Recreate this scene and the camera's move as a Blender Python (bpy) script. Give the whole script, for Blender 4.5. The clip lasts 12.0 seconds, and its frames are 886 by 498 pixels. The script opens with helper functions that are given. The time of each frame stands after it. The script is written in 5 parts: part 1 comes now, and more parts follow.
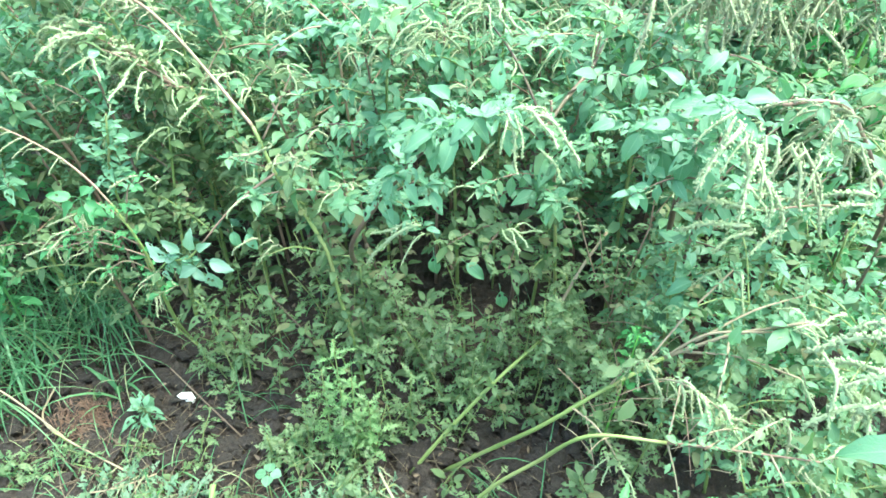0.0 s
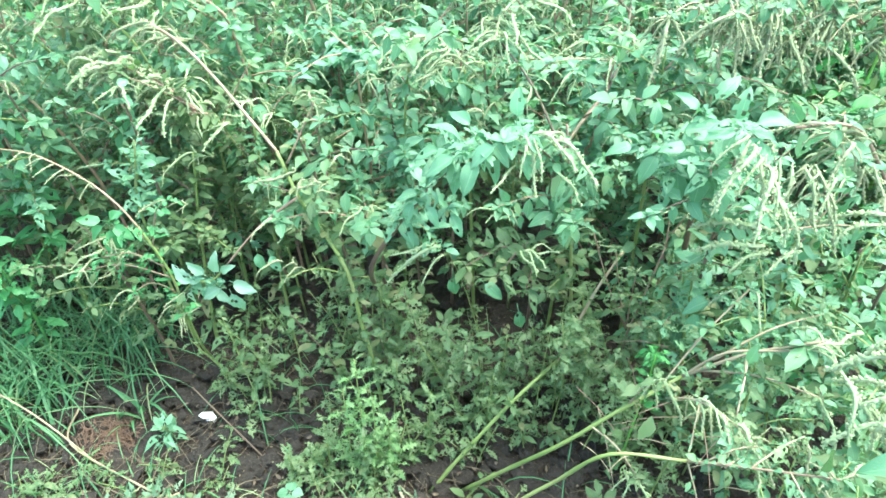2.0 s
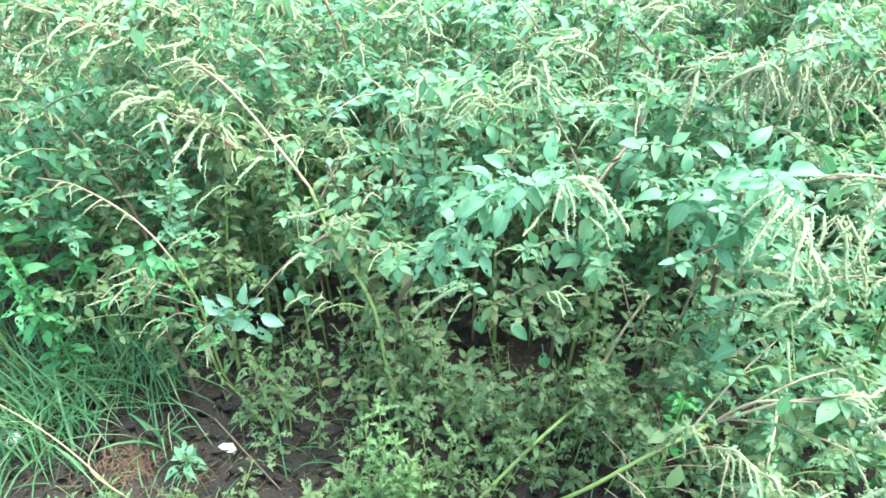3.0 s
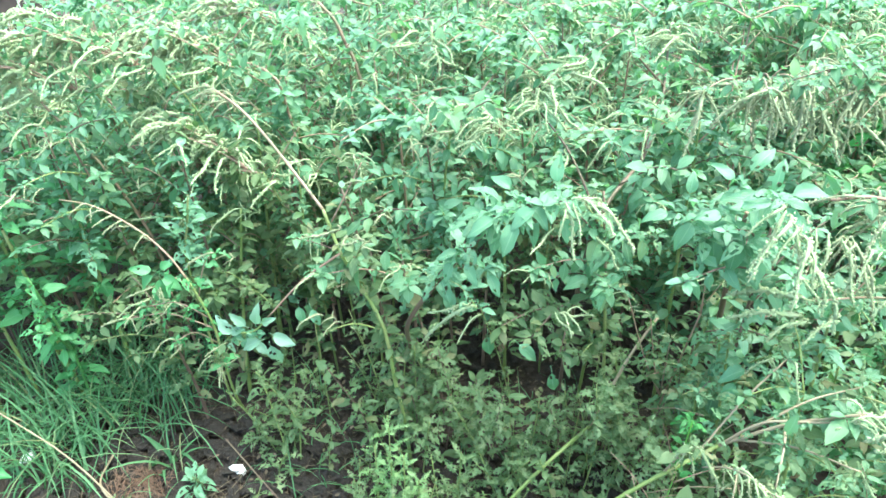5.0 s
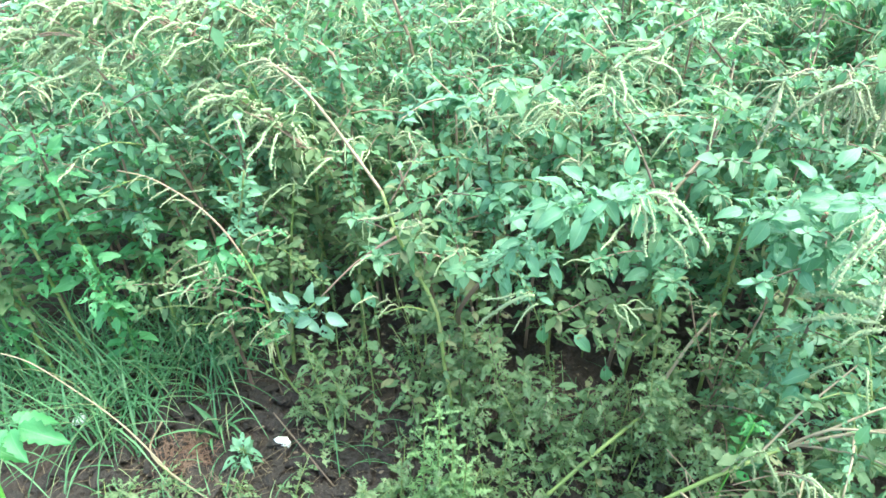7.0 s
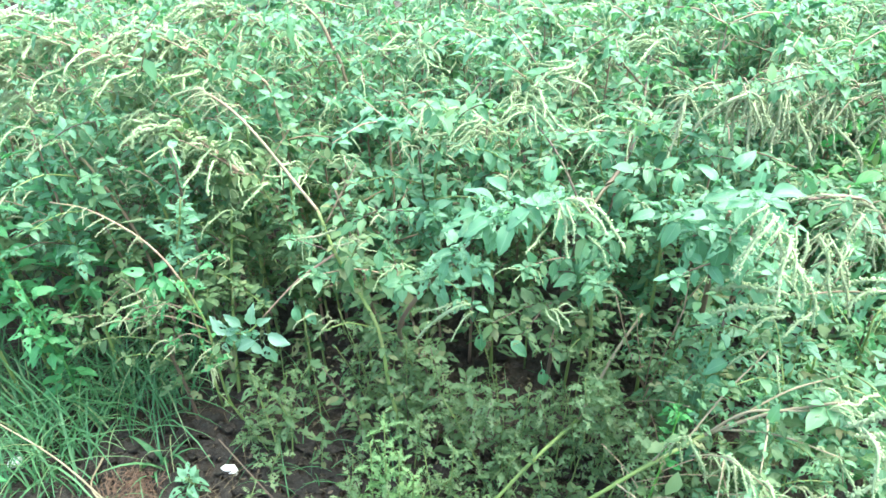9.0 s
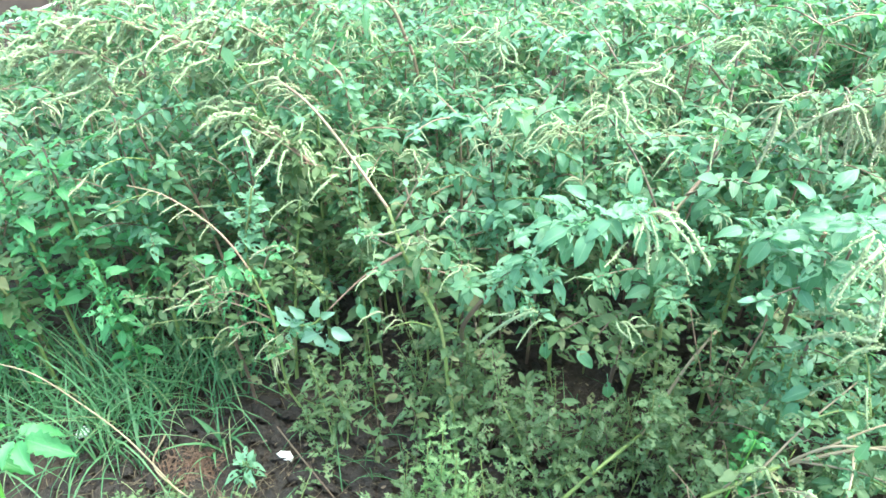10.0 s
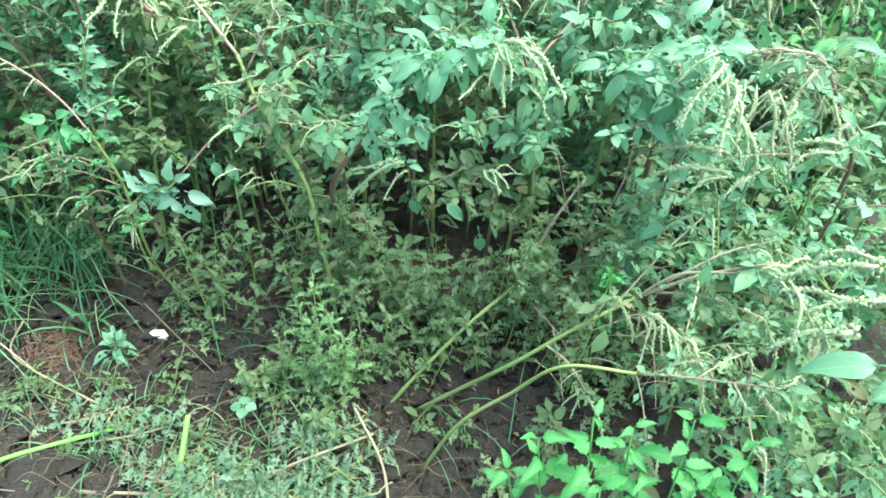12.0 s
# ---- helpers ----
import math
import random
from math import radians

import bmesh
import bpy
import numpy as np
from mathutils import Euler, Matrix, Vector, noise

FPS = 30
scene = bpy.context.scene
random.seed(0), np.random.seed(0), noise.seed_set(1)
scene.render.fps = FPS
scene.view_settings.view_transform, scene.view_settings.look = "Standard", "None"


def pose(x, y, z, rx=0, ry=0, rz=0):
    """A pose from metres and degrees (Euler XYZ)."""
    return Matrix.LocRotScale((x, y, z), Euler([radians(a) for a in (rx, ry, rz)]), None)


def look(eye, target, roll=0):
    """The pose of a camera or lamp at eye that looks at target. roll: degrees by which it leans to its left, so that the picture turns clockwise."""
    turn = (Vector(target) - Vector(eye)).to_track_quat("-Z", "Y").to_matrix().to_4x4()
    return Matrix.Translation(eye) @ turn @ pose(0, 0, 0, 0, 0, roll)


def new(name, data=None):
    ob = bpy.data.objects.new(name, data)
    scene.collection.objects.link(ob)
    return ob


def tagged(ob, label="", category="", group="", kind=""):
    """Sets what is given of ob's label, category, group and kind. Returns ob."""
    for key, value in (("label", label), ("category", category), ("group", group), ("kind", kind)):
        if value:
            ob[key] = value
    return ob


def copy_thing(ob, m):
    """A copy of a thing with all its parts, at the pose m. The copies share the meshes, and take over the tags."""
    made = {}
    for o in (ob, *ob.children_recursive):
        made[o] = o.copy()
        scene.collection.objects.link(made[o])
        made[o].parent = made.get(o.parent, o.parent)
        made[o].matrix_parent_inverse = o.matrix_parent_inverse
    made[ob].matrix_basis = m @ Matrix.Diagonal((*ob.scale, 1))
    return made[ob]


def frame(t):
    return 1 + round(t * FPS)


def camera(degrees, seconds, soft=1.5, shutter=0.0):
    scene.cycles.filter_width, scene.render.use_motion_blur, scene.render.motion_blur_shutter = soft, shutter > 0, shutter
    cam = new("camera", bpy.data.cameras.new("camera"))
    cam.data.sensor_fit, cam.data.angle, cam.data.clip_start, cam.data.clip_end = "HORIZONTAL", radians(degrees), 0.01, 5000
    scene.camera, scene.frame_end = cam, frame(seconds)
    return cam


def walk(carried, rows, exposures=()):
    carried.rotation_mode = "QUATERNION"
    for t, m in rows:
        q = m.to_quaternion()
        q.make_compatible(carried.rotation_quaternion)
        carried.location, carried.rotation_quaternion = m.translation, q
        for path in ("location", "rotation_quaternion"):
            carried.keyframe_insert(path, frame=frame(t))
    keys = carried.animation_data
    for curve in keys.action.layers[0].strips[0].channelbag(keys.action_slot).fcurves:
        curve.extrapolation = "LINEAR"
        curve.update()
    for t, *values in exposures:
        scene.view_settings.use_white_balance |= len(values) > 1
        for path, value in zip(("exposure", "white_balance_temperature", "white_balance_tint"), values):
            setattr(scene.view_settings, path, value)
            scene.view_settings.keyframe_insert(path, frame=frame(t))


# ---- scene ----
cam = camera(67.7, 12.0, 1.6)
PATH = [
    (0, (0.165, 0.425, 1.486), (-0.003, 1.994, 0.258), -0.9),
    (0.5, (0.175, 0.439, 1.486), (0.04, 2.016, 0.263), -1.3),
    (1, (0.166, 0.424, 1.49), (0.054, 2.005, 0.271), -1.8),
    (1.5, (0.151, 0.416, 1.495), (0.017, 2.0, 0.281), -1.0),
    (2, (0.147, 0.403, 1.508), (-0.053, 2.003, 0.326), -1.8),
    (2.5, (0.128, 0.399, 1.526), (-0.091, 2.023, 0.379), -1.1),
    (3, (0.117, 0.395, 1.526), (-0.13, 2.048, 0.428), -1.0),
    (4.8, (0.114, 0.364, 1.516), (-0.175, 2.064, 0.503), -1.0),
    (5, (0.128, 0.365, 1.521), (-0.162, 2.061, 0.501), -1.4),
    (5.5, (0.163, 0.364, 1.521), (-0.028, 2.068, 0.492), -0.8),
    (6, (0.147, 0.365, 1.538), (0.016, 2.073, 0.504), -0.4),
    (6.5, (0.123, 0.379, 1.523), (-0.027, 2.067, 0.462), 0.7),
    (7, (0.048, 0.39, 1.542), (-0.307, 2.023, 0.443), -0.6),
    (7.5, (0.054, 0.361, 1.542), (-0.336, 2.033, 0.516), 0.8),
    (7.7, (0.066, 0.349, 1.521), (-0.238, 2.028, 0.478), 3.1),
    (9.3, (0.088, 0.329, 1.541), (-0.12, 2.036, 0.521), -0.9),
    (9.5, (0.065, 0.356, 1.522), (-0.197, 2.048, 0.489), -1.6),
    (10, (0.038, 0.369, 1.555), (-0.318, 2.028, 0.497), -0.1),
    (10.5, (0.066, 0.338, 1.54), (-0.192, 2.064, 0.562), 2.6),
    (11, (0.113, 0.312, 1.524), (-0.034, 2.015, 0.487), 3.0),
    (11.5, (0.12, 0.321, 1.481), (0.037, 1.966, 0.346), 2.9),
    (12, (0.139, 0.361, 1.442), (0.08, 1.886, 0.15), 3.5),
]
walk(cam, [(t, look(eye, target, roll)) for t, eye, target, roll in PATH],
     exposures=[(0, 2.92, 6580, -12), (3, 2.9, 6560, -10), (5.5, 2.79, 6560, -9), (10, 2.82, 6560, -9), (11.5, 2.69, 6580, -11), (12, 2.62, 6590, -12)])

# ---- light ----
world = bpy.data.worlds.new("daylight")
scene.world = world
world.use_nodes = True
sky = world.node_tree.nodes.new("ShaderNodeTexSky")
sky.sky_type, sky.sun_disc = "NISHITA", False
sky.sun_elevation, sky.sun_rotation = radians(67), radians(75)
sky.air_density, sky.dust_density = 1.0, 2.0
background = world.node_tree.nodes["Background"]
background.inputs["Strength"].default_value = 0.15
world.node_tree.links.new(sky.outputs[0], background.inputs[0])
sun = new("sun", bpy.data.lights.new("sun", "SUN"))
sun.data.energy, sun.data.angle, sun.data.color = 1.8, radians(70), (1.0, 0.98, 0.93)
sun.matrix_world = look((2.4, 0.64, 6.0), (0, 0, 0))


# ---- materials ----
def nodes_of(name):
    m = bpy.data.materials.new(name)
    m.use_nodes = True
    return m, m.node_tree.nodes, m.node_tree.links, m.node_tree.nodes["Principled BSDF"]


def math_node(nodes, links, op, a, b=None):
    n = nodes.new("ShaderNodeMath")
    n.operation = op
    for i, v in enumerate((a, b)):
        if v is None:
            continue
        if isinstance(v, (int, float)):
            n.inputs[i].default_value = v
        else:
            links.new(v, n.inputs[i])
    return n.outputs[0]


def ramp_node(nodes, links, fac, stops):
    n = nodes.new("ShaderNodeValToRGB")
    while len(n.color_ramp.elements) < len(stops):
        n.color_ramp.elements.new(0.5)
    for e, (p, c) in zip(n.color_ramp.elements, stops):
        e.position, e.color = p, (*c, 1)
    links.new(fac, n.inputs[0])
    return n.outputs[0]


def noise_node(nodes, links, scale, detail=3.0, vector=None):
    n = nodes.new("ShaderNodeTexNoise")
    n.inputs["Scale"].default_value, n.inputs["Detail"].default_value = scale, detail
    if vector is None:
        c = nodes.new("ShaderNodeTexCoord")
        vector = c.outputs["Object"]
    links.new(vector, n.inputs["Vector"])
    return n.outputs[0]


def blend(nodes, links, fac, a, b, mode="MIX"):
    n = nodes.new("ShaderNodeMix")
    n.data_type, n.blend_type = "RGBA", mode
    for i, v in ((0, fac), (6, a), (7, b)):
        if isinstance(v, (int, float)):
            n.inputs[i].default_value = v
        elif isinstance(v, tuple):
            n.inputs[i].default_value = (*v, 1)
        else:
            links.new(v, n.inputs[i])
    return n.outputs[2]


def bump_node(nodes, links, height, strength, distance):
    n = nodes.new("ShaderNodeBump")
    n.inputs["Strength"].default_value, n.inputs["Distance"].default_value = strength, distance
    links.new(height, n.inputs["Height"])
    return n.outputs[0]


def any_random(nodes, links):
    """A chance number for each object and each separate leaf of a joined mesh."""
    info, geo = nodes.new("ShaderNodeObjectInfo"), nodes.new("ShaderNodeNewGeometry")
    total = math_node(nodes, links, "ADD", info.outputs["Random"], geo.outputs["Random Per Island"])
    return math_node(nodes, links, "FRACT", total)


def leaf_material(name, stops, vein, rough=0.42, through_light=0.38, ribs=7.0):
    m, nodes, links, bsdf = nodes_of(name)
    uv = nodes.new("ShaderNodeUVMap")
    sep = nodes.new("ShaderNodeSeparateXYZ")
    links.new(uv.outputs[0], sep.inputs[0])
    side = math_node(nodes, links, "ABSOLUTE", math_node(nodes, links, "SUBTRACT", sep.outputs[0], 0.5))
    slant = math_node(nodes, links, "SUBTRACT", math_node(nodes, links, "MULTIPLY", sep.outputs[1], ribs),
                      math_node(nodes, links, "MULTIPLY", side, 4.0))
    saw = math_node(nodes, links, "ABSOLUTE", math_node(nodes, links, "SUBTRACT", math_node(nodes, links, "FRACT", slant), 0.5))
    rib = math_node(nodes, links, "LESS_THAN", saw, 0.07)
    mid = math_node(nodes, links, "LESS_THAN", side, 0.03)
    lines = math_node(nodes, links, "MAXIMUM", math_node(nodes, links, "MULTIPLY", rib, 0.06), math_node(nodes, links, "MULTIPLY", mid, 0.45))
    chance = any_random(nodes, links)
    base = ramp_node(nodes, links, chance, stops)
    mottle = noise_node(nodes, links, 22.0)
    base = blend(nodes, links, math_node(nodes, links, "MULTIPLY", mottle, 0.5), base, stops[-2][1])
    spots = ramp_node(nodes, links, noise_node(nodes, links, 9.0, 5.0, uv.outputs[0]), [(0.66, (0, 0, 0)), (0.72, (1, 1, 1))])
    base = blend(nodes, links, math_node(nodes, links, "MULTIPLY", spots, 0.55), base, (0.22, 0.17, 0.06))
    base = blend(nodes, links, lines, base, vein)
    links.new(base, bsdf.inputs["Base Color"])
    bsdf.inputs["Roughness"].default_value = rough
    bsdf.inputs["Specular IOR Level"].default_value = 0.4
    puffed = math_node(nodes, links, "ADD", math_node(nodes, links, "MULTIPLY", saw, 0.08), mottle)
    links.new(bump_node(nodes, links, puffed, 0.25, 0.008), bsdf.inputs["Normal"])
    glow = nodes.new("ShaderNodeBsdfTranslucent")
    links.new(blend(nodes, links, 1.0, base, (1.0, 1.3, 0.8), "MULTIPLY"), glow.inputs[0])
    mix = nodes.new("ShaderNodeMixShader")
    mix.inputs[0].default_value = through_light
    links.new(bsdf.outputs[0], mix.inputs[1])
    links.new(glow.outputs[0], mix.inputs[2])
    links.new(mix.outputs[0], nodes["Material Output"].inputs[0])
    return m


def stem_material(name, a, b, c, rough=0.55):
    m, nodes, links, bsdf = nodes_of(name)
    grain = noise_node(nodes, links, 60.0, 4.0)
    broad = noise_node(nodes, links, 7.0, 2.0)
    col = ramp_node(nodes, links, broad, [(0.32, a), (0.5, b), (0.68, c)])
    col = blend(nodes, links, math_node(nodes, links, "MULTIPLY", grain, 0.35), col, tuple((0.45 if b[0] < 0.7 else 0.9) * v for v in b))
    links.new(col, bsdf.inputs["Base Color"])
    bsdf.inputs["Roughness"].default_value = rough
    links.new(bump_node(nodes, links, grain, 0.4, 0.004), bsdf.inputs["Normal"])
    return m


def soil_material(name, stops, scale=1.0, rough=0.95):
    m, nodes, links, bsdf = nodes_of(name)
    big, small = noise_node(nodes, links, 3.5 * scale, 5.0), noise_node(nodes, links, 60.0 * scale, 6.0)
    fine = noise_node(nodes, links, 320.0 * scale, 3.0)
    col = ramp_node(nodes, links, big, stops)
    col = blend(nodes, links, small, col, tuple(0.62 * v for v in stops[0][1]))
    flecks = ramp_node(nodes, links, fine, [(0.66, (0, 0, 0)), (0.7, (1, 1, 1))])
    col = blend(nodes, links, math_node(nodes, links, "MULTIPLY", flecks, 0.5), col, tuple(min(1, 2.4 * v) for v in stops[-1][1]))
    links.new(col, bsdf.inputs["Base Color"])
    bsdf.inputs["Roughness"].default_value = rough
    both = math_node(nodes, links, "ADD", small, math_node(nodes, links, "MULTIPLY", fine, 0.4))
    links.new(bump_node(nodes, links, both, 1.0, 0.03), bsdf.inputs["Normal"])
    return m


LEAF = leaf_material("amaranth_leaf", [(0.0, (0.06, 0.15, 0.078)), (0.35, (0.09, 0.208, 0.112)), (0.65, (0.13, 0.27, 0.155)), (0.88, (0.17, 0.3, 0.155)), (1.0, (0.2, 0.28, 0.125))], (0.21, 0.36, 0.22))
PALE_LEAF = leaf_material("sheen_leaf", [(0.0, (0.09, 0.205, 0.112)), (0.6, (0.14, 0.28, 0.165)), (1.0, (0.18, 0.345, 0.22))], (0.23, 0.38, 0.24), rough=0.38)
SILVER_LEAF = leaf_material("leaf_underside", [(0.0, (0.17, 0.3, 0.205)), (0.6, (0.22, 0.355, 0.255)), (1.0, (0.29, 0.41, 0.32))], (0.3, 0.43, 0.33), rough=0.5)
BROAD_LEAF = leaf_material("broad_leaf", [(0.0, (0.055, 0.19, 0.068)), (0.6, (0.085, 0.26, 0.1)), (1.0, (0.13, 0.31, 0.14))], (0.15, 0.33, 0.16), rough=0.45)
# Dull old leaf; its olive is also darkened to stand in for shade.
OLD_SHADE_LEAF = leaf_material("old_shade_leaf", [(0.0, (0.064, 0.122, 0.052)), (0.5, (0.1, 0.168, 0.074)), (0.85, (0.138, 0.2, 0.094)), (1.0, (0.185, 0.165, 0.087))], (0.14, 0.21, 0.105), rough=0.55)
DEAD_LEAF = leaf_material("dead_leaf", [(0.0, (0.09, 0.065, 0.048)), (0.5, (0.14, 0.10, 0.07)), (0.8, (0.2, 0.15, 0.105)), (1.0, (0.15, 0.165, 0.08))], (0.22, 0.17, 0.11), rough=0.75, through_light=0.15)
LUSH_LEAF = leaf_material("lush_leaf", [(0.0, (0.04, 0.165, 0.04)), (0.6, (0.062, 0.23, 0.06)), (1.0, (0.09, 0.285, 0.085))], (0.12, 0.31, 0.11), rough=0.4, through_light=0.32, ribs=6)
LACE_LEAF = leaf_material("lacy_leaf", [(0.0, (0.09, 0.155, 0.066)), (0.5, (0.14, 0.215, 0.1)), (1.0, (0.21, 0.255, 0.14))], (0.24, 0.3, 0.18), rough=0.6)
GRASS = leaf_material("grass_blade", [(0.0, (0.042, 0.125, 0.058)), (0.55, (0.078, 0.2, 0.096)), (0.9, (0.14, 0.275, 0.135)), (1.0, (0.36, 0.33, 0.19))], (0.12, 0.26, 0.12), rough=0.45, ribs=0.1)
SPIKE = stem_material("flower_spike", (0.295, 0.375, 0.19), (0.36, 0.44, 0.24), (0.39, 0.43, 0.255), 0.9)
DRY_SPIKE = stem_material("ripening_spike", (0.255, 0.3, 0.165), (0.325, 0.355, 0.205), (0.36, 0.345, 0.22), 0.9)
TAN_STEM = stem_material("tan_stem", (0.23, 0.142, 0.1), (0.29, 0.185, 0.132), (0.21, 0.175, 0.098))
RED_STEM = stem_material("red_stem", (0.1, 0.063, 0.047), (0.135, 0.086, 0.062), (0.115, 0.095, 0.05))
GREEN_STEM = stem_material("green_stem", (0.14, 0.21, 0.055), (0.2, 0.26, 0.08), (0.25, 0.26, 0.11))
FRESH_STEM = stem_material("fresh_stem", (0.12, 0.36, 0.05), (0.16, 0.42, 0.07), (0.2, 0.4, 0.09))
STALK = stem_material("leaf_stalk", (0.06, 0.19, 0.045), (0.085, 0.23, 0.06), (0.12, 0.25, 0.08))
STRAW = stem_material("straw", (0.27, 0.215, 0.14), (0.34, 0.275, 0.185), (0.22, 0.165, 0.105), 0.8)
LITTER = stem_material("weathered_straw", (0.13, 0.10, 0.065), (0.18, 0.14, 0.095), (0.11, 0.085, 0.055), 0.9)
ROOTS = stem_material("dry_roots", (0.15, 0.08, 0.056), (0.2, 0.118, 0.083), (0.25, 0.17, 0.122), 0.9)
SOIL = soil_material("soil", [(0.3, (0.066, 0.047, 0.038)), (0.55, (0.102, 0.073, 0.059)), (0.75, (0.15, 0.108, 0.088))])
CLOD = soil_material("clod", [(0.3, (0.055, 0.042, 0.036)), (0.7, (0.115, 0.086, 0.072))], 2.0)
WHITE = stem_material("white_shell", (0.78, 0.77, 0.74), (0.84, 0.83, 0.8), (0.88, 0.87, 0.85), 0.5)
BOARD = stem_material("brown_board", (0.06, 0.045, 0.038), (0.085, 0.06, 0.05), (0.11, 0.08, 0.065), 0.9)
POLE = stem_material("weathered_pole", (0.32, 0.31, 0.3), (0.4, 0.38, 0.37), (0.46, 0.44, 0.43), 0.7)


# ---- mesh helpers ----
def mesh_of(name, verts, faces, mat, uvs=None, smooth=True):
    me = bpy.data.meshes.new(name)
    me.from_pydata([tuple(v) for v in verts], [], faces)
    if uvs is not None:
        layer = me.uv_layers.new(name="UVMap")
        index = np.empty(len(me.loops), dtype=np.int32)
        me.loops.foreach_get("vertex_index", index)
        layer.data.foreach_set("uv", np.asarray(uvs, dtype=np.float32)[index].ravel())
    me.materials.append(mat)
    if smooth:
        me.polygons.foreach_set("use_smooth", [True] * len(me.polygons))
    me.update()
    return me


def smooth_line(points, steps=6):
    """A Catmull-Rom line through the points."""
    p = [Vector(q) for q in points]
    p = [2 * p[0] - p[1], *p, 2 * p[-1] - p[-2]]
    out = []
    for a, b, c, d in zip(p, p[1:], p[2:], p[3:]):
        for k in range(steps):
            s = k / steps
            out.append(0.5 * (2 * b + (c - a) * s + (2 * a - 5 * b + 4 * c - d) * s * s + (3 * b - a - 3 * c + d) * s ** 3))
    return out + [p[-2]]


def tube(line, r0, r1, sides=6, knots=0.0, rng=None):
    verts, faces = [], []
    side = Vector((0.31, 0.87, 0.12))
    for i, p in enumerate(line):
        d = (line[min(i + 1, len(line) - 1)] - line[max(i - 1, 0)]).normalized()
        u = (side - side.dot(d) * d).normalized()
        v = d.cross(u)
        s = i / (len(line) - 1)
        r = (r0 + (r1 - r0) * s) * (1 + (knots * rng.uniform(-1, 1) if rng else 0))
        for k in range(sides):
            a = 2 * math.pi * k / sides
            verts.append(p + r * (math.cos(a) * u + math.sin(a) * v))
    n = len(line)
    for i in range(n - 1):
        for k in range(sides):
            a, b = i * sides + k, i * sides + (k + 1) % sides
            faces.append((a, b, b + sides, a + sides))
    faces += [tuple(range(sides))[::-1], tuple(range((n - 1) * sides, n * sides))]
    return verts, faces


class Heap:
    """Many small meshes joined into one."""

    def __init__(self):
        self.v, self.f, self.uv, self.n = [], [], [], 0

    def add(self, verts, faces, uvs=None):
        self.v.extend(verts)
        self.f.extend(tuple(i + self.n for i in f) for f in faces)
        self.uv.extend(uvs if uvs is not None else [(0.25, 0.5)] * len(verts))
        self.n += len(verts)

    def mesh(self, name, mat, smooth=True):
        return mesh_of(name, self.v, self.f, mat, self.uv, smooth)


def part(name, me, parent, label="", m=None, kind=""):
    ob = new(name, me)
    ob.parent = parent
    if m is not None:
        ob.matrix_basis = m
    return tagged(ob, label, kind=kind)


def thing(name, at, label, category, group="", kind=""):
    ob = new(name)
    ob.empty_display_size = 0.05
    ob.location = at
    return tagged(ob, label, category, group, kind)


# ---- leaf and spike shapes, one unit long ----
def leaf_shape(seed, width=0.27, nu=4, nv=6, fold=0.25, curl=0.3, stalk=0.35, teeth=0.0, holes=0.0, ragged=0.0, widest=0.8):
    rng = random.Random(seed)
    verts, faces, uvs = [], [], []
    wave, bend = rng.uniform(0, 6.28), rng.uniform(-0.06, 0.06)
    for j in range(nv + 1):
        t = j / nv
        w = width * max(math.sin(math.pi * t ** widest), 0.0) ** 0.8 + 0.01
        w *= 1 + (teeth if j % 2 else -teeth)
        for i in range(nu + 1):
            u = 2 * i / nu - 1
            ww = w * (1 - ragged * rng.random() if abs(u) == 1 else 1)
            z = fold * abs(u) * w - curl * t * t + 0.06 * math.sin(3 * u + 5 * t + wave) * abs(u)
            z += 0.02 * math.sin(9 * t + wave) * abs(u)
            verts.append((u * ww + bend * math.sin(math.pi * t), stalk + t, z + 0.05 * stalk))
            uvs.append((i / nu, t))
    for j in range(nv):
        for i in range(nu):
            inner = 0 < j < nv - 1
            if inner and rng.random() < holes * (1.4 if 0 < i < nu - 1 else 0.8):
                continue
            a = j * (nu + 1) + i
            faces.append((a, a + 1, a + nu + 2, a + nu + 1))
    if stalk >= 0.11:
        sv, sf = tube(smooth_line([(0, 0, 0), (0, stalk * 0.5, 0.05 * stalk + 0.03), (0, stalk + 0.05, 0.05 * stalk)], 1), 0.022, 0.014, 3)
        n = len(verts)
        verts += [tuple(v) for v in sv]
        uvs += [(0.5, 0.02)] * len(sv)
        faces += [tuple(i + n for i in f) for f in sf]
    return verts, faces, uvs


